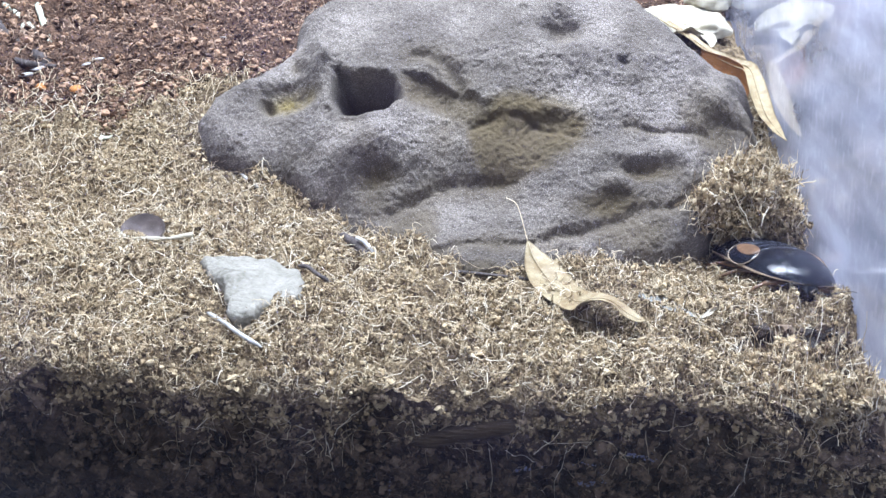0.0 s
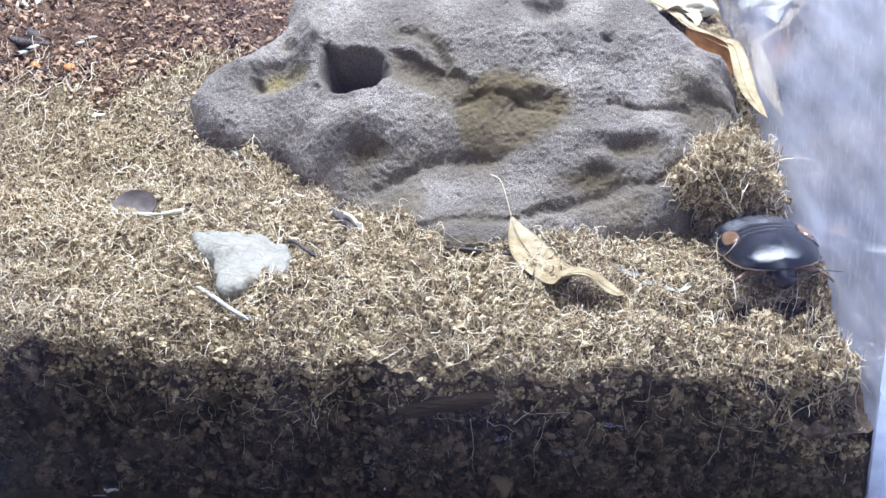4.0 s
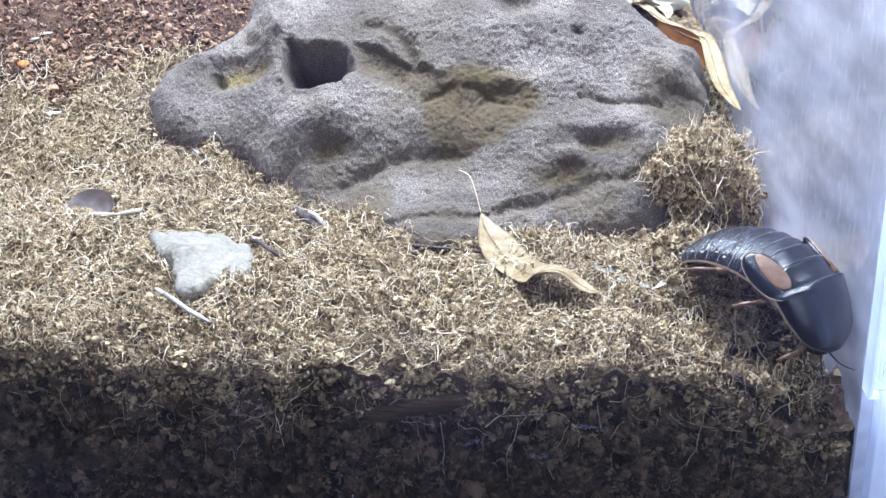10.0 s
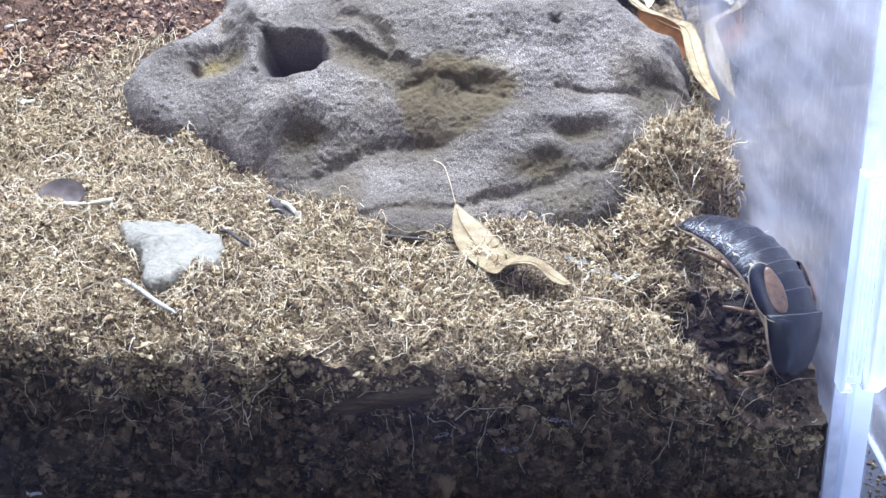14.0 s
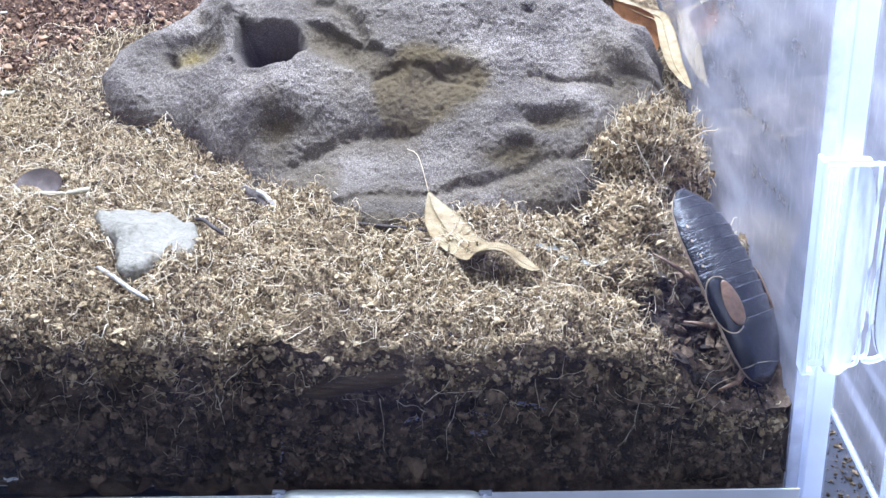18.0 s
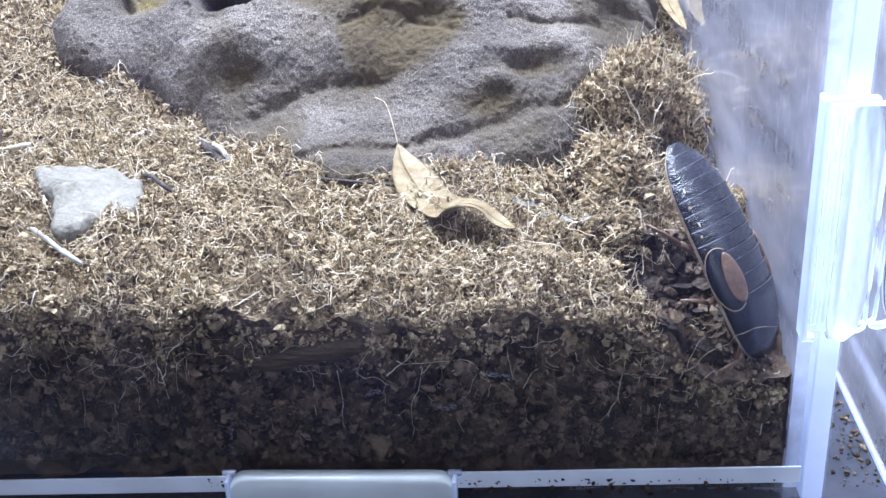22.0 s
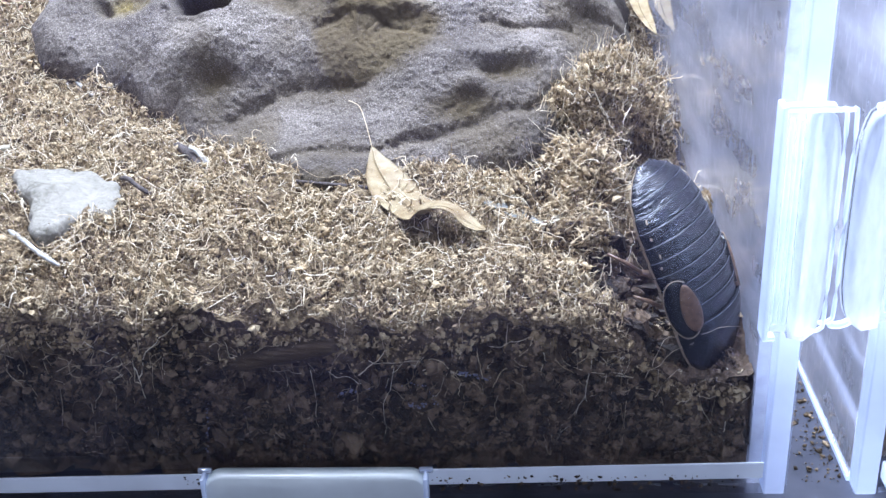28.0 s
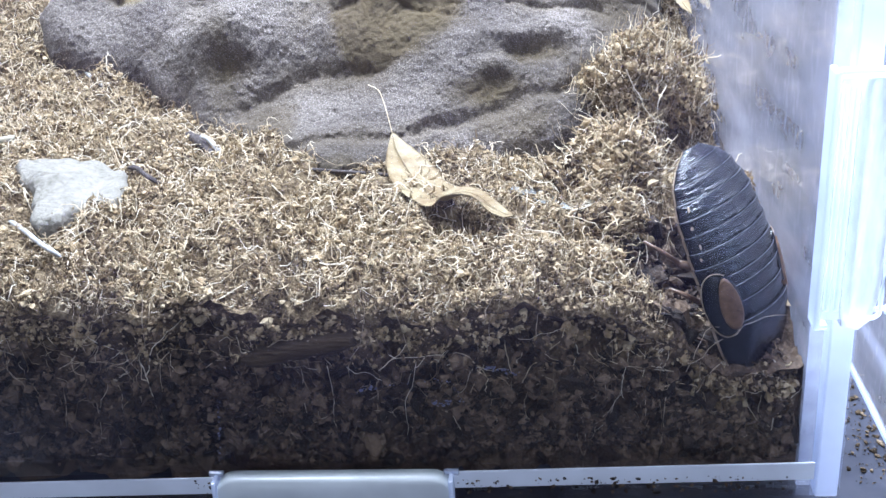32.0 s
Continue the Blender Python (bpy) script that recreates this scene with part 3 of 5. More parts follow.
def random_turns(n):
    q = rng.normal(size=(n, 4))
    q /= np.linalg.norm(q, axis=1)[:, None]
    w, x, y, z = q.T
    return np.stack([np.stack([1 - 2 * (y * y + z * z), 2 * (x * y - z * w), 2 * (x * z + y * w)], -1),
                     np.stack([2 * (x * y + z * w), 1 - 2 * (x * x + z * z), 2 * (y * z - x * w)], -1),
                     np.stack([2 * (x * z - y * w), 2 * (y * z + x * w), 1 - 2 * (x * x + y * y)], -1)], 1)


def crumbs(places, sizes, flat=0.75):
    """Verts and faces of lumpy grains at places."""
    n = len(places)
    v = ICO_V[None] * (1 + 0.32 * rng.normal(size=(n, len(ICO_V), 1)).clip(-1.6, 1.6))
    v = v * rng.uniform(0.45, 1.35, size=(n, 1, 3))
    v = np.einsum("nij,nkj->nki", random_turns(n), v)
    v[:, :, 2] *= flat
    v = v * sizes[:, None, None] + places[:, None, :]
    f = ICO_F[None] + (np.arange(n) * len(ICO_V))[:, None, None]
    return v.reshape(-1, 3), f.reshape(-1, 3)


# ---- tank ----
def tube(points, radius, sides=8, taper=None):
    """A round rod along points, closed at both ends."""
    bm = bmesh.new()
    pts = [Vector(p) for p in points]
    rings = []
    for i, p in enumerate(pts):
        d = (pts[min(i + 1, len(pts) - 1)] - pts[max(i - 1, 0)]).normalized()
        q = d.to_track_quat("Z", "Y").to_matrix()
        r = radius * (taper[i] if taper else 1)
        rings.append([bm.verts.new(p + q @ Vector((r * math.cos(2 * math.pi * k / sides), r * math.sin(2 * math.pi * k / sides), 0))) for k in range(sides)])
    for a, b in zip(rings, rings[1:]):
        for k in range(sides):
            bm.faces.new((a[k], a[(k + 1) % sides], b[(k + 1) % sides], b[k]))
    bm.faces.new(rings[0][::-1])
    bm.faces.new(rings[-1])
    return bm


def smooth_path(pts, n):
    """Points along a Catmull-Rom curve."""
    p = np.array(pts, float)
    p = np.vstack([2 * p[0] - p[1], p, 2 * p[-1] - p[-2]])
    out = []
    for t in np.linspace(0, len(pts) - 1 - 1e-9, n):
        i, f = int(t), t - int(t)
        a, b, c, d = p[i:i + 4]
        out.append(0.5 * (2 * b + (c - a) * f + (2 * a - 5 * b + 4 * c - d) * f * f + (3 * b - a - 3 * c + d) * f ** 3))
    return np.array(out)


def rounded_plate(w, h, t, r, seg=6):
    """A plate w by h in x and z with corners of radius r, t thick in y, from y = 0 forward (-y)."""
    bm = bmesh.new()
    loop = []
    for cx, cz, a0 in ((w / 2 - r, h / 2 - r, 0), (-w / 2 + r, h / 2 - r, 90), (-w / 2 + r, -h / 2 + r, 180), (w / 2 - r, -h / 2 + r, 270)):
        for k in range(seg + 1):
            a = radians(a0 + 90 * k / seg)
            loop.append((cx + r * math.cos(a), cz + r * math.sin(a)))
    ins = 0.0006
    rings = []
    for y, k in ((0, 0), (-t + ins, 0), (-t, ins)):
        rings.append([bm.verts.new((x * (1 - 2 * k / w), y, z * (1 - 2 * k / h))) for x, z in loop])
    for a, b in zip(rings, rings[1:]):
        for i in range(len(loop)):
            bm.faces.new((a[i], a[(i + 1) % len(loop)], b[(i + 1) % len(loop)], b[i]))
    bm.faces.new(rings[-1])
    bm.faces.new(rings[0][::-1])
    return bm


def lozenge(xa, xb, y0, y1, z0, z1):
    """A thick plate with a straight side at x = xa and a side that bows out to x = xb, its front edge rounded."""
    bm = bmesh.new()
    n, rings = 28, []
    for y, k in ((y0, 1.0), (y0 + 0.75 * (y1 - y0), 1.0), (y0 + 0.93 * (y1 - y0), 0.93), (y1, 0.80)):
        ring = []
        for i in range(n):
            u = -1 + 2 * i / (n - 1)
            bow = max(0.0, 1 - abs(u) ** 5) ** 0.5
            ring.append(((xa + (xb - xa) * (0.45 + 0.55 * bow)), u))
        ring += [(xa, 0.97 - 1.94 * i / 11) for i in range(12)]
        cx, cz = (xa + xb) / 2, (z0 + z1) / 2
        rings.append([bm.verts.new((cx + (x - cx) * k, y, cz + (z1 - z0) / 2 * u * (1 - (1 - k) * 0.16))) for x, u in ring])
    m = len(rings[0])
    for a, b in zip(rings, rings[1:]):
        for i in range(m):
            bm.faces.new((a[i], a[(i + 1) % m], b[(i + 1) % m], b[i]))
    bm.faces.new(rings[-1])
    bm.faces.new(rings[0][::-1])
    return bm


def build_clip(parent, lip, plate, bow, z0, z1):
    """A moulded clear clip on a tank's front corner: a lip, a flat plate with ribs and a milky bowed pad."""
    s = 1 if bow > lip else -1
    clip = part("clip", lozenge(plate, bow, -0.0048, -0.0092, z0 - 0.0008, z1 - 0.0005), CLIP, parent, "milky white bowed pad of the clip", True)
    x0, x1 = sorted((lip, plate + s * 0.002))
    part("clip_plate", slab(x0, x1, -0.0068, -0.0052, z0 + 0.0004, z1 - 0.0004, 0.0004), GLUE, clip, "clear flat plate", False)
    part("clip_lip", slab(lip - 0.0006, lip + 0.0006, -0.0100, -0.0048, z0, z1, 0.0004), FROSTED, clip, "bright clear lip", False)
    for k in (0.42, 0.80):
        xr = lip + (plate - lip) * k
        part("clip_rib", slab(xr - 0.0005, xr + 0.0005, -0.0082, -0.0070, z0 + 0.003, z1 - 0.003, 0.0003), FROSTED, clip, "", False)
    a, b = sorted((lip, bow - s * 0.002))
    part("clip_cap", slab(a, b, -0.0096, -0.0070, z1 - 0.0014, z1 + 0.0002, 0.0006), FROSTED, clip, "", False)
    part("clip_foot", slab(*sorted((lip, lip + s * 0.0022)), -0.0096, -0.0070, z0 - 0.0002, z0 + 0.0010, 0.0005), FROSTED, clip, "", False)
    return clip


def build_tank():
    tank = tagged(new("terrarium"), "clear acrylic terrarium with bonded corners and moulded clips", "terrarium", kind="structure")
    front = part("front_panel", slab(LEFT_X - 0.004, 0.0045, -0.004, -0.0004, -0.006, 0.24), ACRYLIC, tank, "clear front panel", False)
    front.visible_shadow = False
    m = pose(WALL_X, 0, 0, 0, 0, math.degrees(math.atan(TOE)))
    side = part("side_panel", slab(0.0, 0.0035, 0.001, BACK_Y, -0.006, 0.24, m=m), SCUFFED, tank, "scuffed hazy side panel", False)
    side.visible_shadow = False
    part("side_edge", slab(-0.0006, 0.0040, -0.0046, 0.0006, -0.006, 0.24, 0.0004), FROSTED, tank, "white frosted sawn edge", False)
    glue = part("glue_joint", slab(-0.0034, -0.0006, -0.0004, 0.0010, -0.006, 0.24), GLUE, tank, "milky glued joint", False)
    glue.visible_shadow = False
    bm = slab(LEFT_X, -0.0010, -0.0046, -0.0041, -0.0024, 0.0018, 0.0002)
    for v in bm.verts:
        v.co.z += 0.02 * (v.co.x + 0.04)          # sloped along x to fit the camera's view
    part("base_edge", bm, FROSTED_LOW, tank, "white frosted base edge", False)
    part("base_panel", slab(LEFT_X, -0.0036, 0.0060, BACK_Y, -0.0048, -0.0003), FROSTED_LOW, tank, "", False)
    part("back_panel", slab(LEFT_X, 0.004, BACK_Y, BACK_Y + 0.004, -0.006, 0.24), SCUFFED, tank, "", False)
    part("left_panel", slab(LEFT_X - 0.004, LEFT_X, 0, BACK_Y, -0.006, 0.24), SCUFFED, tank, "", False)
    # milky scuffs on the inside of the front panel
    for path in ([(-0.0874, 0.0194), (-0.0826, 0.0201), (-0.0778, 0.0205), (-0.0743, 0.0196), (-0.0732, 0.0168), (-0.0718, 0.0150)], [(-0.0670, 0.0236), (-0.0640, 0.0228), (-0.0600, 0.0219)],
                 [(-0.0790, 0.0155), (-0.0770, 0.0150), (-0.0750, 0.0154)], [(-0.0941, 0.0181), (-0.0922, 0.0192), (-0.0905, 0.0189)], [(-0.1236, 0.0170), (-0.1243, 0.0095), (-0.1255, 0.0010)]):
        n = 34
        spots = smooth_path([(a, -0.0001, b) for a, b in path], n)
        spots = spots + rng.normal(0, 1, (n, 3)) * np.array((0.0003, 0.00004, 0.0003))
        v, f = crumbs(spots, rng.gamma(1.6, 0.00010, n).clip(0.00005, 0.0004), 1.0)
        v[:, 1] = v[:, 1] * 0.3
        link_mesh("scuff", v, f, SCUFF, front, "milky bluish scuff marks")
    build_clip(tank, -0.0047, 0.0000, 0.0068, 0.0362, 0.0860)
    for x, low in ((0.0071, 0.0380), (0.0089, 0.0400)):
        wire = smooth_path([(0.0040, -0.0085, 0.0848), (x - 0.0012, -0.0080, 0.0846), (x, -0.0078, 0.0825), (x, -0.0078, 0.0600), (x, -0.0078, low + 0.003), (x - 0.0006, -0.0078, low), (x - 0.0030, -0.0078, low - 0.0006)], 26)
        part("clip_bow", tube(wire, 0.00045, 6), FROSTED, tank, "thin clear bow")
    link = smooth_path([(0.0082, -0.0078, 0.0392), (0.0095, -0.0078, 0.0388), (0.0112, -0.0078, 0.0392), (0.0125, -0.0078, 0.0400)], 12)
    part("clip_bow", tube(link, 0.0008, 6), FROSTED, tank, "thin clear bow")
    bm = rounded_plate(0.050, 0.0115, 0.0036, 0.0042)
    bmesh.ops.translate(bm, verts=bm.verts, vec=(-0.100, -0.0046, -0.0038))
    low = part("base_clip", bm, FROSTED_CLIP, tank, "frosted clip under the front edge")
    for x in (-0.1249, -0.0751):
        part("clip_edge", slab(x - 0.0005, x + 0.0005, -0.0088, -0.0046, -0.0080, 0.0016, 0.0003), FROSTED, low, "bright clear edge", False)
        part("clip_tab", slab(x - 0.0016, x + 0.0016, -0.0058, -0.0047, 0.0010, 0.0022, 0.0003), GLUE, low, "small clear tab", False)
    part("clip_shelf", slab(-0.119, -0.081, -0.0100, -0.0080, -0.0078, -0.0058, 0.0006), FROSTED_LOW, low, "", False)
    return tank


SCUFF = clear_sheet("milky_scuff", (0.25, 0.6), (0.9, 0.92, 1.0), rough=0.3, scale=300, dull=(0.55, 0.56, 0.85))
CLIP = clear_sheet("moulded_clip_plastic", (0.50, 0.85), (0.92, 0.95, 1.0), rough=0.12, gloss=1.2, streak=(4, 1, 1), scale=120, dull=(0.86, 0.91, 1.0))
GLUE = clear_sheet("milky_glue", (0.35, 0.6), (0.86, 0.9, 1.0), rough=0.1, scale=200)
build_tank()


def build_next_tank():
    tank = tagged(new("terrarium"), "second clear acrylic terrarium standing beside the first", "terrarium", kind="structure")
    f = part("front_panel", slab(0.0192, 0.32, -0.004, -0.0004, -0.006, 0.24), ACRYLIC, tank, "clear front panel", False)
    f.visible_shadow = False
    w = part("side_panel", slab(0.0194, 0.0236, 0.0008, 0.30, -0.0062, 0.24), SCUFFED, tank, "scuffed hazy side panel", False)
    w.visible_shadow = False
    part("side_edge", slab(0.0194, 0.0240, -0.0046, 0.0006, -0.0062, 0.24, 0.0004), FROSTED, tank, "white frosted sawn edge", False)
    part("base_edge", slab(0.026, 0.32, -0.0044, 0.0, -0.0048, -0.0003, 0.0003), FROSTED_LOW, tank, "white frosted base edge", False)
    part("lower_edge", slab(0.0190, 0.0202, 0.0008, 0.30, -0.0064, -0.0052), FROSTED, tank, "", False)
    build_clip(tank, 0.0246, 0.0180, 0.0102, 0.0385, 0.0856)
    nx, ny = 60, 90
    x = np.linspace(0.0240, 0.20, nx)[:, None] * np.ones((1, ny))
    y = np.linspace(0.001, 0.29, ny)[None, :] * np.ones((nx, 1))
    z = rough_ground(x - 0.3, y) - 0.004
    v = np.stack([x, y, z], -1).reshape(-1, 3)
    tagged(link_mesh("neighbour_substrate", v, grid_faces(nx, ny), COIR), "loose coir bed in the neighbouring tank", "substrate", kind="structure")
    zf = np.linspace(0, 1, 20)[None, :] * z[:, :1]
    vf = np.stack([x[:, :1] + 0 * zf, 0.001 + 0 * zf, zf], -1).reshape(-1, 3)
    tagged(link_mesh("neighbour_front", vf, grid_faces(nx, 20), PRESSED), "dark soil pressed against the neighbouring front", "substrate", kind="structure")
    zs = np.linspace(0, 1, 20)[None, :] * z[0, :][:, None]
    vs = np.stack([0.0239 + 0 * zs, y[0, :][:, None] + 0 * zs, zs], -1).reshape(-1, 3)
    tagged(link_mesh("neighbour_side", vs, grid_faces(ny, 20), PRESSED), "dark soil pressed against the neighbouring side", "substrate", kind="structure")
    return x, y, z


NEXT_GROUND = build_next_tank()
for ob in scene.objects:
    if ob.type == "MESH" and ob.data.materials[0] in (FROSTED, FROSTED_LOW, CLIP, GLUE, SCUFFED, ACRYLIC):
        ob.visible_shadow = False
table = part("table", slab(-1.5, 1.5, -0.9, 1.6, -0.05, -0.0065), TABLE, None, smooth=False)
tagged(table, "dark smooth table top under the tanks", "table", kind="structure")


# ---- crumbs and fibres ----
def strands(places, lengths, radii, lift=0.25, curl=0.5, steps=7, height=None, upright=0.0, heading=None):
    """Verts and faces of thin curling fibres that start at places."""
    n = len(places)
    ang = rng.uniform(0, 2 * math.pi, n) if heading is None else heading
    turn = rng.normal(0, curl, (n, steps)).cumsum(1) * 0.6
    slope = upright + rng.normal(0, lift, (n, 1)) + rng.normal(0, lift * 0.6, (n, steps)).cumsum(1)
    a = ang[:, None] + turn
    d = np.stack([np.cos(a) * np.cos(slope), np.sin(a) * np.cos(slope), np.sin(slope)], -1) * (lengths / steps)[:, None, None]
    p = places[:, None, :] + d.cumsum(1) - d[:, :1]
    if height is not None:
        p[:, :, 1] = np.maximum(p[:, :, 1], 0.0012)
        h = height(p[:, :, 0], p[:, :, 1])
        p[:, :, 2] = np.maximum(np.minimum(p[:, :, 2], h + 0.0035 + upright * 0.01), h + 0.0001)
    t = np.gradient(p, axis=1)
    t /= np.linalg.norm(t, axis=2, keepdims=True) + 1e-12
    s = np.cross(t, rng.normal(size=(n, 1, 3)))
    s /= np.linalg.norm(s, axis=2, keepdims=True) + 1e-12
    b = np.cross(t, s)
    taper = np.linspace(1, 0.5, steps)[None, :, None]
    v = np.stack([p + radii[:, None, None] * taper * (math.cos(k) * s + math.sin(k) * b) for k in (0, 2.094, 4.189)], 2)
    idx = (np.arange(n) * steps * 3)[:, None, None] + (np.arange(steps - 1) * 3)[None, :, None]
    f = []
    for k in range(3):
        k2 = (k + 1) % 3
        f.append(np.stack([idx + k, idx + k2, idx + 3 + k2, idx + 3 + k], -1).reshape(-1, 4))
    return v.reshape(-1, 3), np.concatenate(f)


STONE_OUT = [(-0.0150, 0.0130), (-0.0100, 0.0150), (-0.0030, 0.0157), (0.0065, 0.0150), (0.0125, 0.0095), (0.0158, 0.0010), (0.0162, -0.0050), (0.0138, -0.0105), (0.0100, -0.0120), (0.0075, -0.0130), (0.0068, -0.0168), (0.0045, -0.0182), (0.0005, -0.0172), (-0.0030, -0.0080), (-0.0085, 0.0020), (-0.0130, 0.0080)]
FOOT_X = [-0.200, -0.177, -0.149, -0.139, -0.122, -0.120, -0.095, -0.086, -0.050, -0.041, -0.035, -0.015]
FOOT_Y = [0.129, 0.117, 0.104, 0.093, 0.083, 0.063, 0.056, 0.066, 0.070, 0.085, 0.100, 0.118]


def cover(x, y):
    """How thickly loose coir lies: 0 where the darker bed shows."""
    p = np.stack([x, y, 0 * x], -1)
    return step(-0.80, 0.10, fbm(p + 2.0, 120, 3) + 0.7 * (0.45 - np.abs(vnoise(p * 165 + 5.0))))


def open_ground(n, x0, x1, y0, y1, bias=1.0):
    """Random places on the ground that the rock leaves free."""
    x = rng.uniform(x0, x1, n)
    y = y0 + (y1 - y0) * rng.random(n) ** bias
    foot = np.interp(x, FOOT_X, FOOT_Y)
    crest = np.interp(x, [-0.20, -0.166, -0.15, -0.06, -0.03, -0.02], [0.135, 0.146, 0.165, 0.165, 0.145, 0.12])
    bare = (burrow(x, y) > 0.25) & (rng.random(n) < 0.93)
    bare |= cover(x, y) < rng.random(n) - 0.25
    bare |= (outline_depth(x + 0.1658, y - 0.0392, STONE_OUT) > 0.0003) & (y > 0.027) | (np.hypot((x + 0.203) / 0.0085, (y - 0.0702) / 0.006) < 1)
    bare |= line_distance(x, y, [(-0.089, 0.060), (-0.082, 0.046), (-0.074, 0.038), (-0.064, 0.031)]) < 0.0012
    free = ~bare & ((y < foot + 0.006) | (x < -0.198) | (y > crest) | (x > -0.02)) & (x < wall_x(y) - 0.001)
    return x[free], y[free]


def stuff(name, vf, material, label, category):
    ob = link_mesh(name, vf[0], vf[1], material, smooth="crumb" not in name)
    return tagged(ob, label, category, kind="stuff")


def scatter_ground():
    x, y = open_ground(33000, -0.30, -0.004, 0.0012, 0.155, 1.15)
    e = is_earth(x, y) > rng.random(len(x))
    z = rough_ground(x, y)
    p = np.stack([x, y, z + rng.uniform(-0.0003, 0.0010, len(x))], -1)
    r = rng.gamma(2.2, 0.00021, len(x)).clip(0.00020, 0.0010)
    stuff("coir_crumbs", crumbs(p[~e], r[~e]), COIR, "loose golden brown coir crumbs covering the bed", "coir crumbs")
    x2, y2 = open_ground(30000, -0.34, -0.02, 0.11, 0.27)
    k = is_earth(x2, y2) > 0.3
    q = np.stack([x2, y2, rough_ground(x2, y2) + 0.0004], -1)[k]
    q = np.vstack([q, p[e]])
    stuff("earth_crumbs", crumbs(q, rng.gamma(1.9, 0.00030, len(q)).clip(0.00022, 0.0015)), EARTH, "damp reddish brown earth crumbs", "earth crumbs")
    # bound nodules: short thick worms of coir
    x, y = open_ground(17000, -0.30, -0.005, 0.0015, 0.15, 1.15)
    e = is_earth(x, y) < 0.5
    x, y = x[e], y[e]
    n = len(x)
    p = np.stack([x, y, rough_ground(x, y) + rng.uniform(0.0002, 0.0012, n)], -1)
    stuff("coir_nodules", strands(p, rng.gamma(3, 0.0009, n).clip(0.0012, 0.006), rng.uniform(0.00017, 0.00036, n), lift=0.6, curl=2.8, steps=5, height=rough_ground), COIR, "curled golden coir nodules", "coir nodules")
    x, y = open_ground(13000, -0.30, -0.005, 0.0015, 0.15, 1.1)
    e = is_earth(x, y) < 0.5 + 0.7 * rng.random(len(x))
    x, y = x[e], y[e]
    p = np.stack([x, y, rough_ground(x, y) + rng.uniform(0.0, 0.0014, len(x))], -1)
    n = len(p)
    stuff("coir_fibres", strands(p, rng.gamma(2.2, 0.0022, n).clip(0.0018, 0.02), rng.uniform(0.00006, 0.00015, n), lift=0.35, curl=1.4, steps=7, height=rough_ground), COIR_FIBRE, "fine tangled pale coir fibres", "coir fibres")
    x, y = open_ground(54000, -0.30, -0.005, 0.0012, 0.15, 1.2)
    e = is_earth(x, y) < 0.5
    x, y = x[e], y[e]
    n = len(x)
    p = np.stack([x, y, rough_ground(x, y) + rng.uniform(0.0, 0.0012, n)], -1)
    stuff("coir_shreds", strands(p, rng.gamma(3, 0.0010, n).clip(0.0012, 0.006), rng.uniform(0.00009, 0.00022, n), lift=0.6, curl=2.4, steps=4, height=rough_ground), COIR_SHRED, "short curled coir shreds", "coir shreds")
    x, y = open_ground(16000, -0.34, -0.02, 0.105, 0.27)
    e = is_earth(x, y) > 0.25 + 0.3 * rng.random(len(x))
    x, y = x[e], y[e]
    n = len(x)
    p = np.stack([x, y, rough_ground(x, y) + rng.uniform(0.0, 0.0016, n)], -1)
    stuff("earth_shreds", strands(p, rng.gamma(3, 0.0013, n).clip(0.0014, 0.010), rng.uniform(0.00016, 0.00040, n), lift=0.5, curl=2.6, steps=6, height=rough_ground), EARTH_SHRED, "matted reddish brown shreds in the damp earth", "earth shreds")
    # long pale rootlets
    x, y = open_ground(2600, -0.29, -0.008, 0.008, 0.150)
    p = np.stack([x, y, ground(x, y) + 0.0015], -1)
    n = len(p)
    stuff("long_fibres", strands(p, rng.uniform(0.006, 0.026, n), rng.uniform(0.00008, 0.00018, n), lift=0.38, curl=0.85, steps=12, height=rough_ground, upright=0.03), PALE_FIBRE, "long pale curling rootlets", "rootlets")
    # burrow crumbs in the same dark colour, pit shade included
    x, y = rng.uniform(-0.042, -0.007, 2200), rng.uniform(0.003, 0.042, 2200)
    k = burrow(x, y) > 0.22
    p = np.stack([x, y, rough_ground(x, y) + 0.0004], -1)[k]
    stuff("dug_crumbs", crumbs(p, rng.gamma(1.8, 0.00045, len(p)).clip(0.0003, 0.0028)), PRESSED, "dark brown crumbs lining the burrow, shade in their colour", "soil crumbs")
    # soil seen through the front panel
    n = 17000
    x = rng.uniform(-0.26, -0.005, n)
    top = ground(x, 0 * x + 0.001)
    z = top * rng.random(n) ** 0.9
    r = rng.gamma(1.6, 0.00062, n).clip(0.00025, 0.0036)
    keep = pocket(x, z) * 0.92 < rng.random(n)
    x, z, r, top = x[keep], z[keep], r[keep], top[keep]
    n = len(x)
    p = np.stack([x, 0.0002 + r * rng.uniform(0.75, 1.6, n), z], -1)
    # crumb tones step from lit to shaded down the panel; dry is lightest
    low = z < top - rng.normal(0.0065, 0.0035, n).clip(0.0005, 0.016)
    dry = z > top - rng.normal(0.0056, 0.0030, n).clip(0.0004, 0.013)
    v2, f2 = crumbs(p[dry], (r[dry] * 0.7).clip(0, 0.0013), 1.0)
    v2[:, 1] = np.maximum(v2[:, 1], -0.0003)
    m = 2600
    xl, yl = rng.uniform(-0.27, -0.005, m), 0.0006 + 0.0050 * rng.random(m) ** 1.6
    zl = ground(xl, yl) + 0.0005 - 0.0024 * rng.random(m) ** 1.8 * (yl < 0.0022)
    v3, f3 = crumbs(np.stack([xl, yl, zl], -1), rng.gamma(2.2, 0.00016, m).clip(0.0002, 0.0008), 1.0)
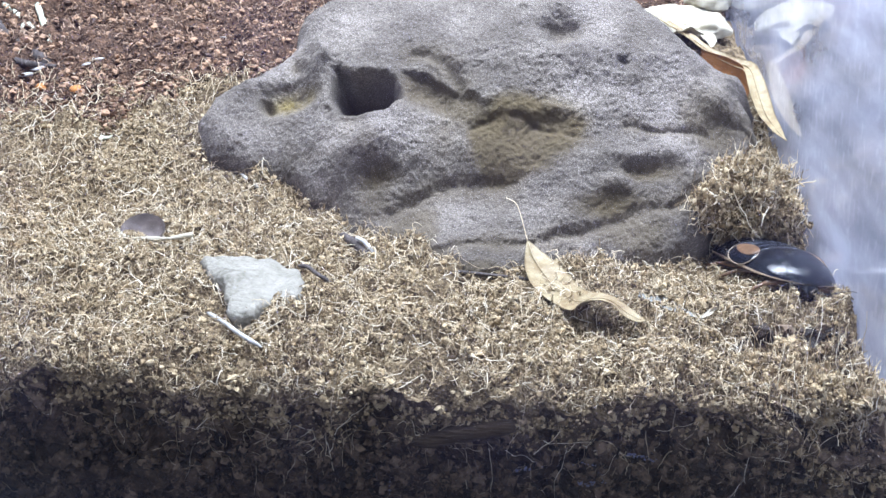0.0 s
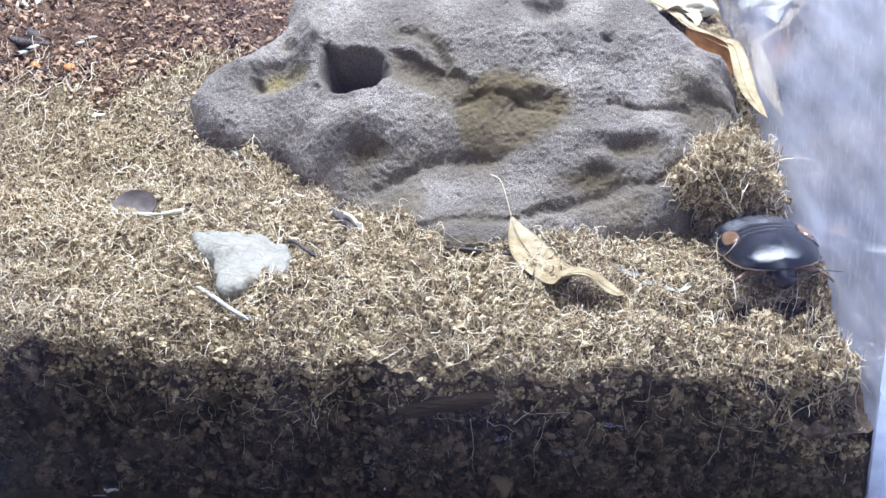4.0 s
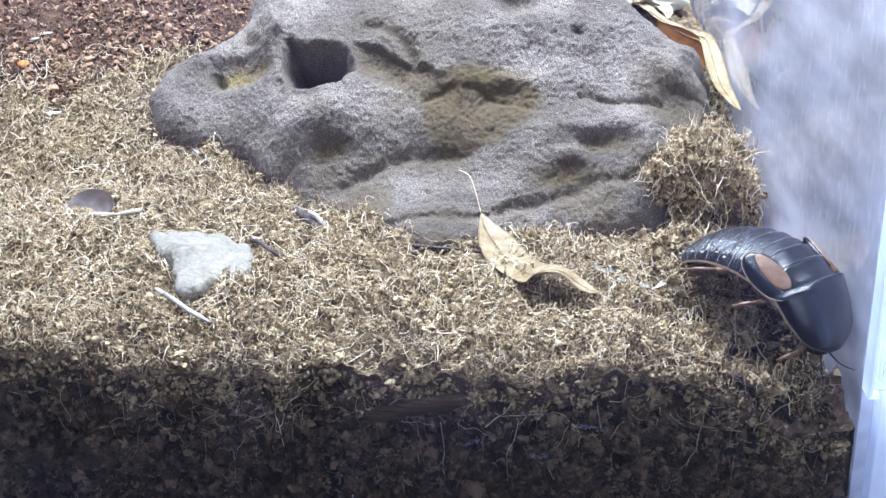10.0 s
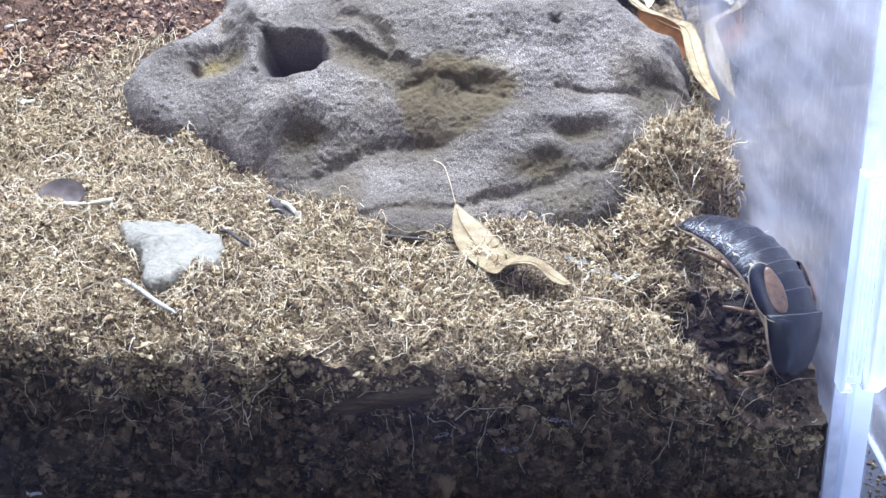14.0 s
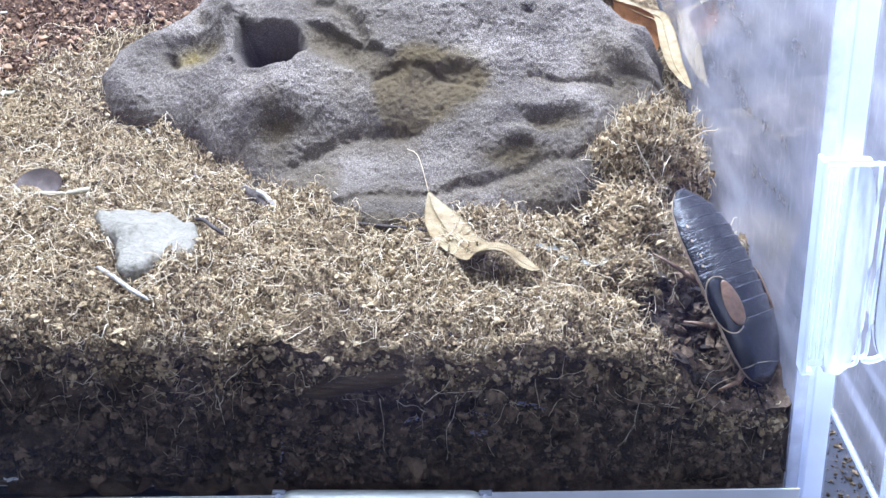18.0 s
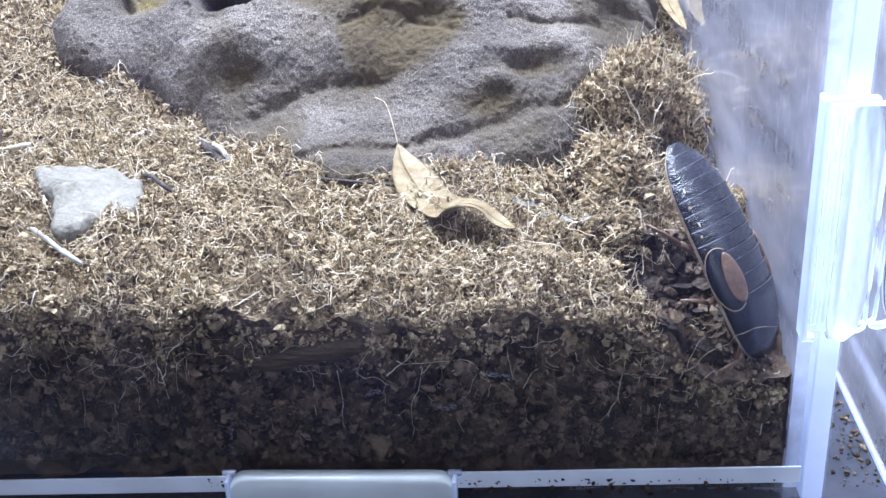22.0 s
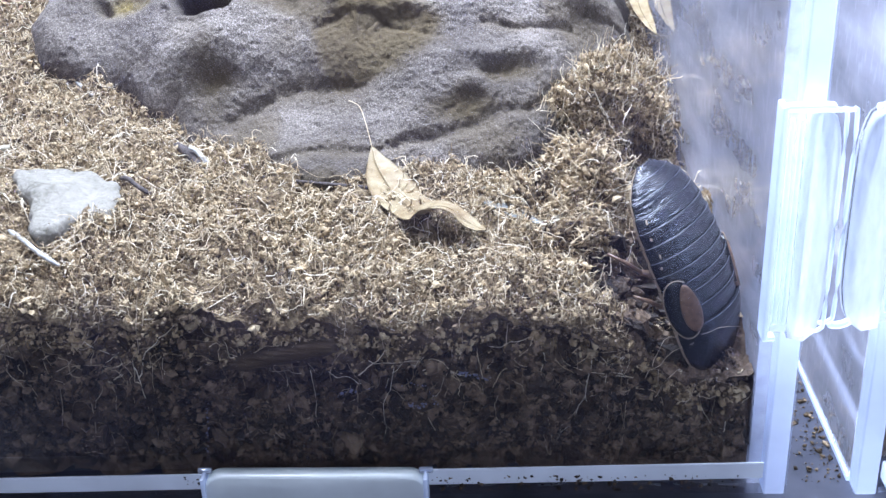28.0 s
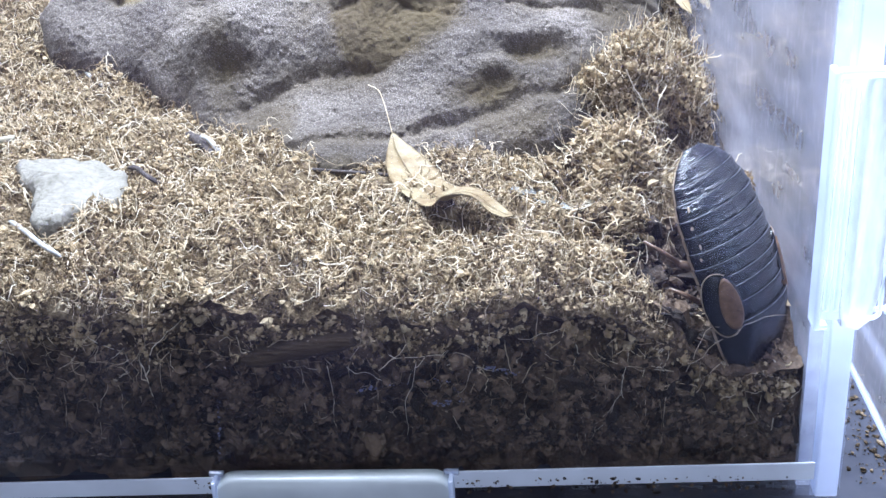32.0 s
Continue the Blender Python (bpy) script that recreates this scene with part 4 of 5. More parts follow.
    v3[:, 1] = np.maximum(v3[:, 1], -0.0003)
    stuff("upper_crumbs", (v2, f2), COIR, "lighter coir crumbs along the top of the front panel", "coir crumbs")
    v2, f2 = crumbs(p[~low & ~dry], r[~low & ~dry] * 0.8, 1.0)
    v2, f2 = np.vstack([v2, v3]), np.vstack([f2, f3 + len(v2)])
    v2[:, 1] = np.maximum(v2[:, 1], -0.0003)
    stuff("shaded_crumbs", (v2, f2), SHADED_COIR, "coir crumbs in a shaded brown behind the front panel", "coir crumbs")
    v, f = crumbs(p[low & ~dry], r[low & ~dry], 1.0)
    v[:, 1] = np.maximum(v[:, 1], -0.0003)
    stuff("pressed_crumbs", (v, f), PRESSED, "dark crumbs pressed flat behind the front panel, shade in their colour", "soil crumbs")
    n = 300
    x = rng.uniform(-0.25, -0.006, n)
    p = np.stack([x, 0 * x + 0.0004, ground(x, 0 * x) * rng.random(n) ** 0.7], -1)
    v, f = strands(p, rng.gamma(4, 0.0040, n).clip(0.004, 0.036), rng.uniform(0.00006, 0.00013, n), lift=0.6, curl=0.30, steps=12)
    v[:, 1] = 0.0002 + 0.0008 * np.abs(np.sin(v[:, 0] * 900))
    v[:, 2] = v[:, 2].clip(0.0004, 0.045)
    stuff("pressed_fibres", (v, f), DULL_FIBRE, "fine brown rootlets pressed behind the front panel", "rootlets")
    n = 130
    x = rng.uniform(-0.25, -0.006, n)
    p = np.stack([x, 0 * x + 0.0004, ground(x, 0 * x) - 0.009 * rng.random(n)], -1)
    v, f = strands(p, rng.gamma(4, 0.0032, n).clip(0.004, 0.026), rng.uniform(0.00008, 0.00016, n), lift=0.5, curl=0.55, steps=12)
    v[:, 1] = -0.0002 + 0.0009 * np.abs(np.sin(v[:, 0] * 700))
    v[:, 2] = np.minimum(v[:, 2].clip(0.0004), ground(v[:, 0], 0 * v[:, 0]) + 0.001)
    stuff("hanging_fibres", (v, f), PALE_FIBRE, "pale rootlets hanging behind the front panel", "rootlets")
    # the neighbouring bed
    gx, gy, gz = NEXT_GROUND
    n = 2600
    x, y = rng.uniform(0.0245, 0.10, n), rng.uniform(0.003, 0.28, n)
    z = rough_ground(x - 0.3, y) - 0.0035
    p = np.stack([x, y, z], -1)
    v, f = strands(p, rng.gamma(3, 0.004, n).clip(0.004, 0.03), rng.uniform(0.0001, 0.00024, n), lift=0.45, curl=0.5)
    v[:, 0] = v[:, 0].clip(0.0240, 1)
    stuff("neighbour_fibres", (v, f), COIR_FIBRE, "tangled coir fibres in the neighbouring tank", "coir fibres")
    v, f = crumbs(p[:1800] , rng.gamma(2.2, 0.0005, 1800).clip(0.0004, 0.003))
    v[:, 0] = v[:, 0].clip(0.0240, 1)
    stuff("neighbour_crumbs", (v, f), EARTH, "earth crumbs in the neighbouring tank", "earth crumbs")
    # spilt grains on the table
    n = 900
    y = rng.uniform(0.0, 0.14, n)
    x = 0.0085 + 0.010 * rng.random(n) ** 0.6
    p = np.stack([x, y, 0 * x - 0.0062], -1)
    stuff("spilt_grains", crumbs(p, rng.gamma(2, 0.00013, n).clip(0.0001, 0.0007)), SHADED_COIR, "spilt coir grains on the dark table", "grains")
    n = 420
    p = np.stack([rng.uniform(-0.13, -0.006, n), rng.uniform(-0.0047, -0.0044, n), rng.uniform(-0.0045, -0.0005, n)], -1)
    m = 150
    on_clip = np.stack([rng.normal(-0.100, 0.012, m).clip(-0.121, -0.079), np.full(m, -0.0084), rng.normal(-0.0072, 0.0005, m)], -1)
    p, n = np.vstack([p, on_clip]), n + m
    stuff("edge_dirt", crumbs(p, rng.gamma(2, 0.00012, n).clip(0.0001, 0.0006)), PRESSED, "dirt specks caught on the base edge", "dirt")


PALE_FIBRE = grainy("pale_rootlets", [(0.2, (0.40, 0.30, 0.18)), (0.5, (0.62, 0.51, 0.35)), (0.8, (0.80, 0.72, 0.57))], 60, island=0.6, bump=0, rough=0.55)
COIR_SHRED = grainy("coir_shreds", [(0.2, (0.13, 0.085, 0.045)), (0.5, (0.435, 0.328, 0.190)), (0.8, (0.70, 0.585, 0.40))], 80, island=0.8, bump=0, rough=0.6)
EARTH_SHRED = grainy("earth_shreds", [(0.2, (0.07, 0.038, 0.024)), (0.5, (0.22, 0.135, 0.088)), (0.8, (0.44, 0.31, 0.22))], 80, island=0.85, bump=0, rough=0.55)
# dimmer copy of the rootlets, the front face's shade in its colour
DULL_FIBRE = grainy("dull_rootlets", [(0.2, (0.15, 0.105, 0.065)), (0.5, (0.33, 0.25, 0.165)), (0.8, (0.56, 0.46, 0.34))], 60, island=0.8, bump=0, rough=0.6)
DARK_SOIL = grainy("turned_soil", [(0.3, (0.045, 0.030, 0.018)), (0.5, (0.14, 0.095, 0.052)), (0.78, (0.32, 0.24, 0.14))], 220, island=0.7, bump=0.7, bump_size=0.0006)
scatter_ground()


# ---- clump and clods ----
def clod(name, radii, n_crumbs, n_fibres, material, crumb=0.0012, fibre=0.010, seed_shift=0.0, ragged=0.3):
    """A loose ragged mass of crumbs bound by shreds and fibres, round its own centre."""
    top = new(name)

    def shell(n, inner, outer):
        u = rng.normal(size=(n, 3))
        u /= np.linalg.norm(u, axis=1)[:, None]
        lump = 1 + ragged * fbm(u + seed_shift, 1.9, 3)[:, None] + 0.4 * ragged * fbm(u + seed_shift, 6.0, 2)[:, None]
        return u, u * np.array(radii) * lump * rng.uniform(inner, outer, (n, 1))

    _, p = shell(n_crumbs, 0.74, 1.0)
    link_mesh("crumbs", *crumbs(p, rng.gamma(2.0, crumb * 0.4, n_crumbs).clip(crumb * 0.25, crumb * 2.2), 1.0), material, top, smooth=False)
    bm = bmesh.new()
    bmesh.ops.create_icosphere(bm, subdivisions=4, radius=1)
    u = np.array([v.co[:] for v in bm.verts])
    lump = 1 + ragged * fbm(u + seed_shift, 1.9, 3) + 0.4 * ragged * fbm(u + seed_shift, 6.0, 2)
    for v, k in zip(bm.verts, lump):
        v.co = Vector(a * b * 0.84 * float(k) for a, b in zip(v.co, radii))
    part("core", bm, material, top)
    for label, n, size, thick, mat, curl in (("shreds", n_fibres * 2, fibre * 0.55, 0.00030, COIR_SHRED, 2.2), ("fibres", n_fibres, fibre, 0.00013, COIR_FIBRE, 1.3), ("rootlets", max(5, n_fibres // 14), fibre * 1.8, 0.00022, PALE_FIBRE, 0.35)):
        w, q = shell(n, 0.86, 1.02)
        across = np.arctan2(w[:, 1], w[:, 0]) + rng.choice((-1.5, 1.5), n) + rng.normal(0, 0.5, n)
        v, f = strands(q, rng.gamma(2, size / 2.2, n).clip(0.0012, size * 2.6), rng.uniform(thick * 0.5, thick, n), lift=0.7, curl=curl * 1.6, heading=across)
        link_mesh(label, v, f, mat, top)
    return top


clump = clod("coir_clump", (0.0148, 0.010, 0.0108), 6000, 1500, COIR, 0.00050, 0.0052, 2.0, 0.60)
clump.matrix_world = pose(-0.0265, 0.0865, 0.0555, 0, 8, 10)
tagged(clump, "matted clump of coir fibre leaning on the rock", "coir clump")
CLODS = []
for k in range(11):
    c = clod("soil_clod", (rng.uniform(0.005, 0.0085), rng.uniform(0.005, 0.008), rng.uniform(0.004, 0.0065)), 1200, 110, DARK_SOIL if k in (3, 6, 9) else COIR, 0.00048, 0.007, 3.0 * k)
    tagged(c, "loose crumbly clod of dug soil and fibre", "soil clod", "clods dug from the burrow")
    CLODS.append(c)


# ---- leaves and small things ----
def leaf_blade(spine, sides, n=40, across=11, cup=0.0, ripple=0.0003, shape=None):
    """A thin curled blade. spine: points along the midrib; sides: the vector from the midrib to one edge at each point."""
    s = smooth_path(spine, n)
    w = smooth_path(sides, n)
    t = np.gradient(s, axis=0)
    nrm = np.cross(t, w)
    nrm /= np.linalg.norm(nrm, axis=1)[:, None] + 1e-12
    nrm *= np.sign(nrm[:, 2:3] + 1e-9)
    v = np.linspace(-1, 1, across)
    g = s[:, None, :] + w[:, None, :] * v[None, :, None]
    wl = np.linalg.norm(w, axis=1)
    lift = cup * wl[:, None] * v[None, :] ** 2 - 0.10 * wl[:, None] * np.exp(-(v[None, :] / 0.12) ** 2)
    lift = lift + ripple * fbm(g.reshape(-1, 3), 260, 3).reshape(n, across)
    g = g + nrm[:, None, :] * lift[:, :, None]
    thick = 0.00018
    top, low = g, g - nrm[:, None, :] * thick
    verts = np.concatenate([top.reshape(-1, 3), low.reshape(-1, 3)])
    f = grid_faces(n, across)
    m = n * across
    faces = np.concatenate([f, f[:, ::-1] + m]).tolist()
    edge = [i * across for i in range(n)] + [(n - 1) * across + j for j in range(1, across)] + [i * across + across - 1 for i in range(n - 2, -1, -1)] + list(range(across - 2, 0, -1))
    for a, b in zip(edge, edge[1:] + edge[:1]):
        faces.append((a, b, b + m, a + m))
    return verts, faces


def build_leaves():
    leaf = tagged(new("dry_leaf"), "curled tan dry leaf lying on the coir", "leaf")
    spine = [(-0.0912, 0.067, 0.0507), (-0.0900, 0.0625, 0.0482), (-0.0881, 0.0578, 0.0458), (-0.0849, 0.051, 0.0440), (-0.0806, 0.0435, 0.0432), (-0.0774, 0.039, 0.0436), (-0.0748, 0.038, 0.0450), (-0.0716, 0.037, 0.0456), (-0.0687, 0.0355, 0.0450), (-0.0662, 0.0325, 0.0441), (-0.0636, 0.0305, 0.0432), (-0.0613, 0.028, 0.0434)]
    sides = [(0.0003, 0.0002, 0.0002), (0.0020, 0.0025, 0.0002), (0.0035, 0.0038, 0.0005), (0.0042, 0.0050, 0.0003), (0.0033, 0.0055, 0.0), (0.0023, 0.0060, 0.0), (0.0017, 0.0050, -0.0010), (0.0009, 0.0050, -0.0014), (0.0005, 0.0045, -0.0010), (0.0006, 0.0035, -0.0002), (0.0003, 0.0025, 0.0), (0.0001, 0.0005, 0.0)]
    spine = [(a, b, c + 0.0012 * step(0.066, 0.058, b)) for a, b, c in spine]
    v, f = leaf_blade(spine, sides, 72, 15, cup=0.10)
    link_mesh("blade", v, f, LEAF_TAN, leaf)
    part("midrib", tube(smooth_path([(a, b, c + 0.0001) for a, b, c in spine], 40), 0.00022, 5, [1 - 0.7 * k / 39 for k in range(40)]), LEAF_TAN, leaf, "pale midrib")
    part("stalk", tube(smooth_path([(-0.0912, 0.067, 0.0507), (-0.0921, 0.069, 0.0538), (-0.0931, 0.071, 0.0569), (-0.0946, 0.073, 0.0601), (-0.0974, 0.075, 0.0610)], 18), 0.00014, 5), PALE_FIBRE, leaf, "thin pale stalk")
    back = tagged(new("dry_leaf"), "long twisted tan leaf wedged between rock and side panel", "leaf")
    spine = [(-0.0456, 0.176, 0.0916), (-0.0407, 0.171, 0.0893), (-0.0355, 0.165, 0.0868), (-0.0290, 0.159, 0.0831), (-0.0222, 0.1545, 0.0808), (-0.0182, 0.1500, 0.0800),
             (-0.0172, 0.1430, 0.0769), (-0.0166, 0.1360, 0.0731), (-0.0158, 0.1270, 0.0699), (-0.0145, 0.1160, 0.0683), (-0.0137, 0.1060, 0.0680)]
    sides = [(0.0, 0.0012, 0.0002), (0.0004, 0.0024, 0.0004), (0.0006, 0.0022, 0.0006), (0.0004, 0.0012, 0.0008), (0.0006, 0.0012, 0.0012), (0.0018, 0.0010, 0.0010),
             (0.0026, 0.0008, 0.0006), (0.0030, 0.0006, 0.0002), (0.0024, 0.0004, 0.0004), (0.0014, 0.0, 0.0004), (0.0001, 0.0, 0.0)]
    v, f = leaf_blade(spine, sides, 60, 13, cup=0.25)
    link_mesh("blade", v, f, LEAF_TAN, back)
    part("midrib", tube(smooth_path(spine, 40), 0.00022, 5), LEAF_TAN, back, "pale midrib")
    # pale litter behind the rock
    for k, (x, y, z, r, a) in enumerate([(-0.037, 0.172, 0.0868, 0.008, 160), (-0.0300, 0.168, 0.0850, 0.006, 100)]):
        lf = tagged(new("leaf_fragment"), "bleached crumpled leaf fragment on the coir", "leaf", "bleached leaf fragments")
        c, s_ = math.cos(radians(a)), math.sin(radians(a))
        sp = [(-r * c, -r * s_, 0), (-r * 0.3 * c, -r * 0.3 * s_, 0.002), (r * 0.4 * c, r * 0.4 * s_, 0.001), (r * c, r * s_, 0.0025)]
        sd = [(-0.1 * r * s_, 0.1 * r * c, 0), (-0.5 * r * s_, 0.5 * r * c, 0.001), (-0.45 * r * s_, 0.45 * r * c, -0.001), (-0.05 * r * s_, 0.05 * r * c, 0)]
        v, f = leaf_blade(sp, sd, 30, 11, cup=0.3, ripple=0.0012)
        link_mesh("blade", v + np.array((x, y, z)), f, BLEACHED, lf)
    for x, y, z, sx, sy, sz, a in ((-0.0400, 0.186, 0.0905, 0.0125, 0.0080, 0.0035, 15), (-0.0285, 0.179, 0.0885, 0.0085, 0.0065, 0.0040, -20), (-0.0270, 0.197, 0.0960, 0.0110, 0.0080, 0.0040, 35)):
        bm = bmesh.new()
        bmesh.ops.create_icosphere(bm, subdivisions=4, radius=1)
        u = np.array([v.co[:] for v in bm.verts])
        lump = 1 + 0.22 * fbm(u + 31 * x, 1.7, 3) + 0.05 * fbm(u, 9.0, 3)
        for v, k in zip(bm.verts, lump):
            v.co = Vector((v.co.x * sx * float(k), v.co.y * sy * float(k), v.co.z * sz * float(k)))
        chunk = part("bleached_bark", bm, BLEACHED, None)
        chunk.matrix_world = pose(x, y, z, 18, 4, a)
        tagged(chunk, "bleached crumbly piece of bark behind the rock", "bark", "bleached bark pieces")
    # the hollow curled piece
    curl = tagged(new("curled_leaf"), "grey brown leaf curled into an open scoop with a pale rim", "leaf")
    nu, nv = 40, 10
    rows = []
    for i in range(nu):
        a = 2 * math.pi * i / (nu - 1)
        high = 0.0014 + 0.0042 * (0.5 + 0.5 * math.sin(a)) ** 1.5
        for k in range(nv):
            q = k / (nv - 1)
            w = math.sin(q * 1.45) * (1 + 0.06 * math.sin(3 * a))
            rows.append((0.0066 * w * math.cos(a), 0.0048 * w * math.sin(a) + 0.0010 * q, 1.35 * high * q ** 2.4))
    g = np.array(rows) + np.array((-0.2030, 0.0680, 0.0496))
    both = np.concatenate([g, g + np.array((0, 0.0001, -0.00025))])
    f = grid_faces(nu, nv)
    link_mesh("scoop", both, np.concatenate([f, f[:, ::-1] + nu * nv]), GREY_LEAF, curl)
    part("rim", tube(smooth_path([(-0.2108, 0.0700, 0.0536), (-0.2080, 0.0664, 0.0527), (-0.2040, 0.0648, 0.0526), (-0.198, 0.0646, 0.0525), (-0.1925, 0.0654, 0.0526), (-0.1875, 0.0672, 0.0528)], 24), 0.0009, 6, [0.35 + 0.65 * abs(math.sin(k * 0.37)) for k in range(24)]), BLEACHED, curl, "pale rolled rim")
    under = [(-0.0330, 0.1600, 0.0806), (-0.0285, 0.1572, 0.0783), (-0.0240, 0.1545, 0.0768), (-0.0200, 0.1510, 0.0745), (-0.0186, 0.1480, 0.0722)]
    v, f = leaf_blade(under, [(0.0002, 0.0004, 0.0036), (0.0002, 0.0005, 0.0050), (0.0002, 0.0005, 0.0056), (0.0003, 0.0004, 0.0060), (0.0004, 0.0002, 0.0056)], 24, 9, cup=0.2)
    link_mesh("underside", v, f, ORANGE_LEAF, back, "orange brown leaf underside")


ORANGE_LEAF = grainy("orange_leaf", [(0.3, (0.16, 0.065, 0.025)), (0.7, (0.36, 0.17, 0.07))], 100, bump=0.3, bump_size=0.0004, rough=0.5)
BLEACHED = grainy("bleached_leaf", [(0.3, (0.30, 0.26, 0.17)), (0.6, (0.42, 0.39, 0.31)), (0.8, (0.56, 0.54, 0.46))], 90, bump=0.3, bump_size=0.0004, rough=0.65)
GREY_LEAF = grainy("grey_leaf", [(0.3, (0.10, 0.082, 0.075)), (0.6, (0.22, 0.186, 0.175)), (0.8, (0.38, 0.335, 0.31))], 90, bump=0.4, bump_size=0.0005, rough=0.38)
build_leaves()
GREY_SCRAP = [(-0.0618, 0.0452, 0.0442), (-0.0573, 0.0420, 0.0440), (-0.0525, 0.0392, 0.0432), (-0.0478, 0.0345, 0.0428)]
TAN_SCRAP = [(-0.0481, 0.0300, 0.0440), (-0.0451, 0.0328, 0.0448), (-0.0424, 0.0362, 0.0445)]
GREY_BLUE = grainy("weathered_leaf", [(0.3, (0.13, 0.13, 0.12)), (0.6, (0.24, 0.25, 0.235)), (0.8, (0.36, 0.36, 0.33))], 150, bump=0.6, bump_size=0.0005, rough=0.6, stretch=(0.4, 1, 1))
for points, widths, material, label in (
        (GREY_SCRAP, [(0.0002, 0.0008, 0), (0.0004, 0.0018, 0.0003), (0.0004, 0.0016, 0.0004), (0.0001, 0.0004, 0)], GREY_BLUE, "weathered grey leaf scrap half buried in the coir"),
        (TAN_SCRAP, [(0.0004, 0.0006, 0), (0.0010, 0.0016, 0.0004), (0.0003, 0.0006, 0)], BLEACHED, "pale tan leaf chip on the coir")):
    scrap = tagged(new("leaf_scrap"), label, "leaf")
    v, f = leaf_blade(points, widths, 30, 9, cup=0.2, ripple=0.0005)
    link_mesh("blade", v, f, material, scrap)


def build_stone():
    """A flat chalky stone with worn corners."""
    n = 72
    ring = np.array(STONE_OUT + STONE_OUT[:1])
    at = np.linspace(0, len(STONE_OUT), n, endpoint=False)
    p = np.stack([np.interp(at, np.arange(len(ring)), ring[:, 0]), np.interp(at, np.arange(len(ring)), ring[:, 1]), 0 * at], -1)
    rings = []
    for k, z in ((1.0, -0.003), (1.02, 0.0), (0.97, 0.0016), (0.88, 0.0024), (0.6, 0.0027), (0.3, 0.0029), (0.02, 0.0029)):
        q = p * k
        q[:, 2] = z
        q[:, 2] += 0.0016 * fbm(q, 110, 4) * (1 if z > 0 else 0)
        q[:, :2] += 0.0009 * fbm(q + 5, 260, 3)[:, None]
        rings.append(q)
    v = np.concatenate(rings)
    f = []
    for r in range(len(rings) - 1):
        for i in range(n):
            f.append((r * n + i, r * n + (i + 1) % n, (r + 1) * n + (i + 1) % n, (r + 1) * n + i))
    ob = link_mesh("pale_stone", v, f, CHALK)
    ob.matrix_world = pose(-0.1658, 0.0392, 0.0493, 2, 3, 0)
    tagged(ob, "flat chalky white stone half sunk in the coir", "stone")


build_stone()


def rod(name, pts, radius, material, label, category, sides=8, taper=None, group=""):
    pts = [(x, y, z - 0.0035 * float(step(-0.10, -0.19, x))) for x, y, z in pts]
    ob = part(name, tube(smooth_path(pts, 16), radius, sides, taper or [1] * 16), material, None)
    return tagged(ob, label, category, group)


WHITE = grainy("white_chip", [(0.3, (0.28, 0.27, 0.25)), (0.7, (0.52, 0.51, 0.49))], 200, bump=0.6, bump_size=0.0005, rough=0.6)
BARK = grainy("dark_bark", [(0.3, (0.03, 0.024, 0.022)), (0.6, (0.09, 0.075, 0.07)), (0.8, (0.17, 0.15, 0.14))], 140, bump=0.8, bump_size=0.0006, rough=0.8, stretch=(3, 1, 1))
WOOD = grainy("rotten_wood", [(0.3, (0.030, 0.020, 0.014)), (0.55, (0.075, 0.052, 0.036)), (0.8, (0.15, 0.11, 0.08))], 200, bump=1.0, bump_size=0.0008, rough=0.8, stretch=(0.3, 1, 2))
LICHEN = grainy("pale_lichen", [(0.3, (0.38, 0.40, 0.30)), (0.7, (0.62, 0.64, 0.52))], 120, bump=0.5, bump_size=0.0005, rough=0.9)
ORANGE = grainy("orange_bark", [(0.3, (0.30, 0.11, 0.03)), (0.7, (0.52, 0.24, 0.08))], 160, bump=0.4, bump_size=0.0004, rough=0.7)
BLUE = grainy("blue_grey_chip", [(0.3, (0.18, 0.24, 0.28)), (0.7, (0.32, 0.40, 0.44))], 200, bump=0.2, rough=0.6)
rod("white_splinter", [(-0.1722, 0.0248, 0.0512), (-0.1660, 0.0186, 0.0509), (-0.1608, 0.0132, 0.0503), (-0.1546, 0.0082, 0.0492)], 0.00062, WHITE, "thin bleached white splinter on the coir", "splinter", 6, [0.5] + [1] * 13 + [0.8, 0.4])
rod("twig", [(-0.310, 0.205, 0.108), (-0.300, 0.195, 0.099), (-0.285, 0.178, 0.0925), (-0.262, 0.158, 0.0862)], 0.0021, BARK, "dark ridged dead twig lying on the earth", "twig", 8, [0.8 + 0.4 * (k % 3) / 3 for k in range(16)])
rod("twig", [(-0.276, 0.160, 0.0872), (-0.268, 0.157, 0.0866), (-0.257, 0.1565, 0.0855)], 0.0017, BARK, "short dark stub of bark on the earth", "twig", 8, [1 - 0.04 * k for k in range(16)])
rod("bark_sliver", [(-0.1470, 0.0785, 0.0502), (-0.1420, 0.0735, 0.0495), (-0.1340, 0.0620, 0.0472)], 0.0014, BARK, "dark split bark sliver on the coir", "bark", 6, [0.4, 0.7] + [1] * 12 + [0.7, 0.4])
rod("pale_sliver", [(-0.1405, 0.0715, 0.0515), (-0.1380, 0.0690, 0.0512), (-0.1350, 0.0655, 0.0492)], 0.0007, WHITE, "pale splinter stuck to a bark sliver", "splinter", 5)
rod("pale_sliver", [(-0.1850, 0.1125, 0.0605), (-0.1805, 0.108, 0.0590), (-0.1765, 0.1035, 0.0580)], 0.0006, WHITE, "small pale sliver beside the rock", "splinter", 6, [0.3, 0.5, 0.6, 0.8] + [1] * 9 + [0.9, 0.8, 0.5])
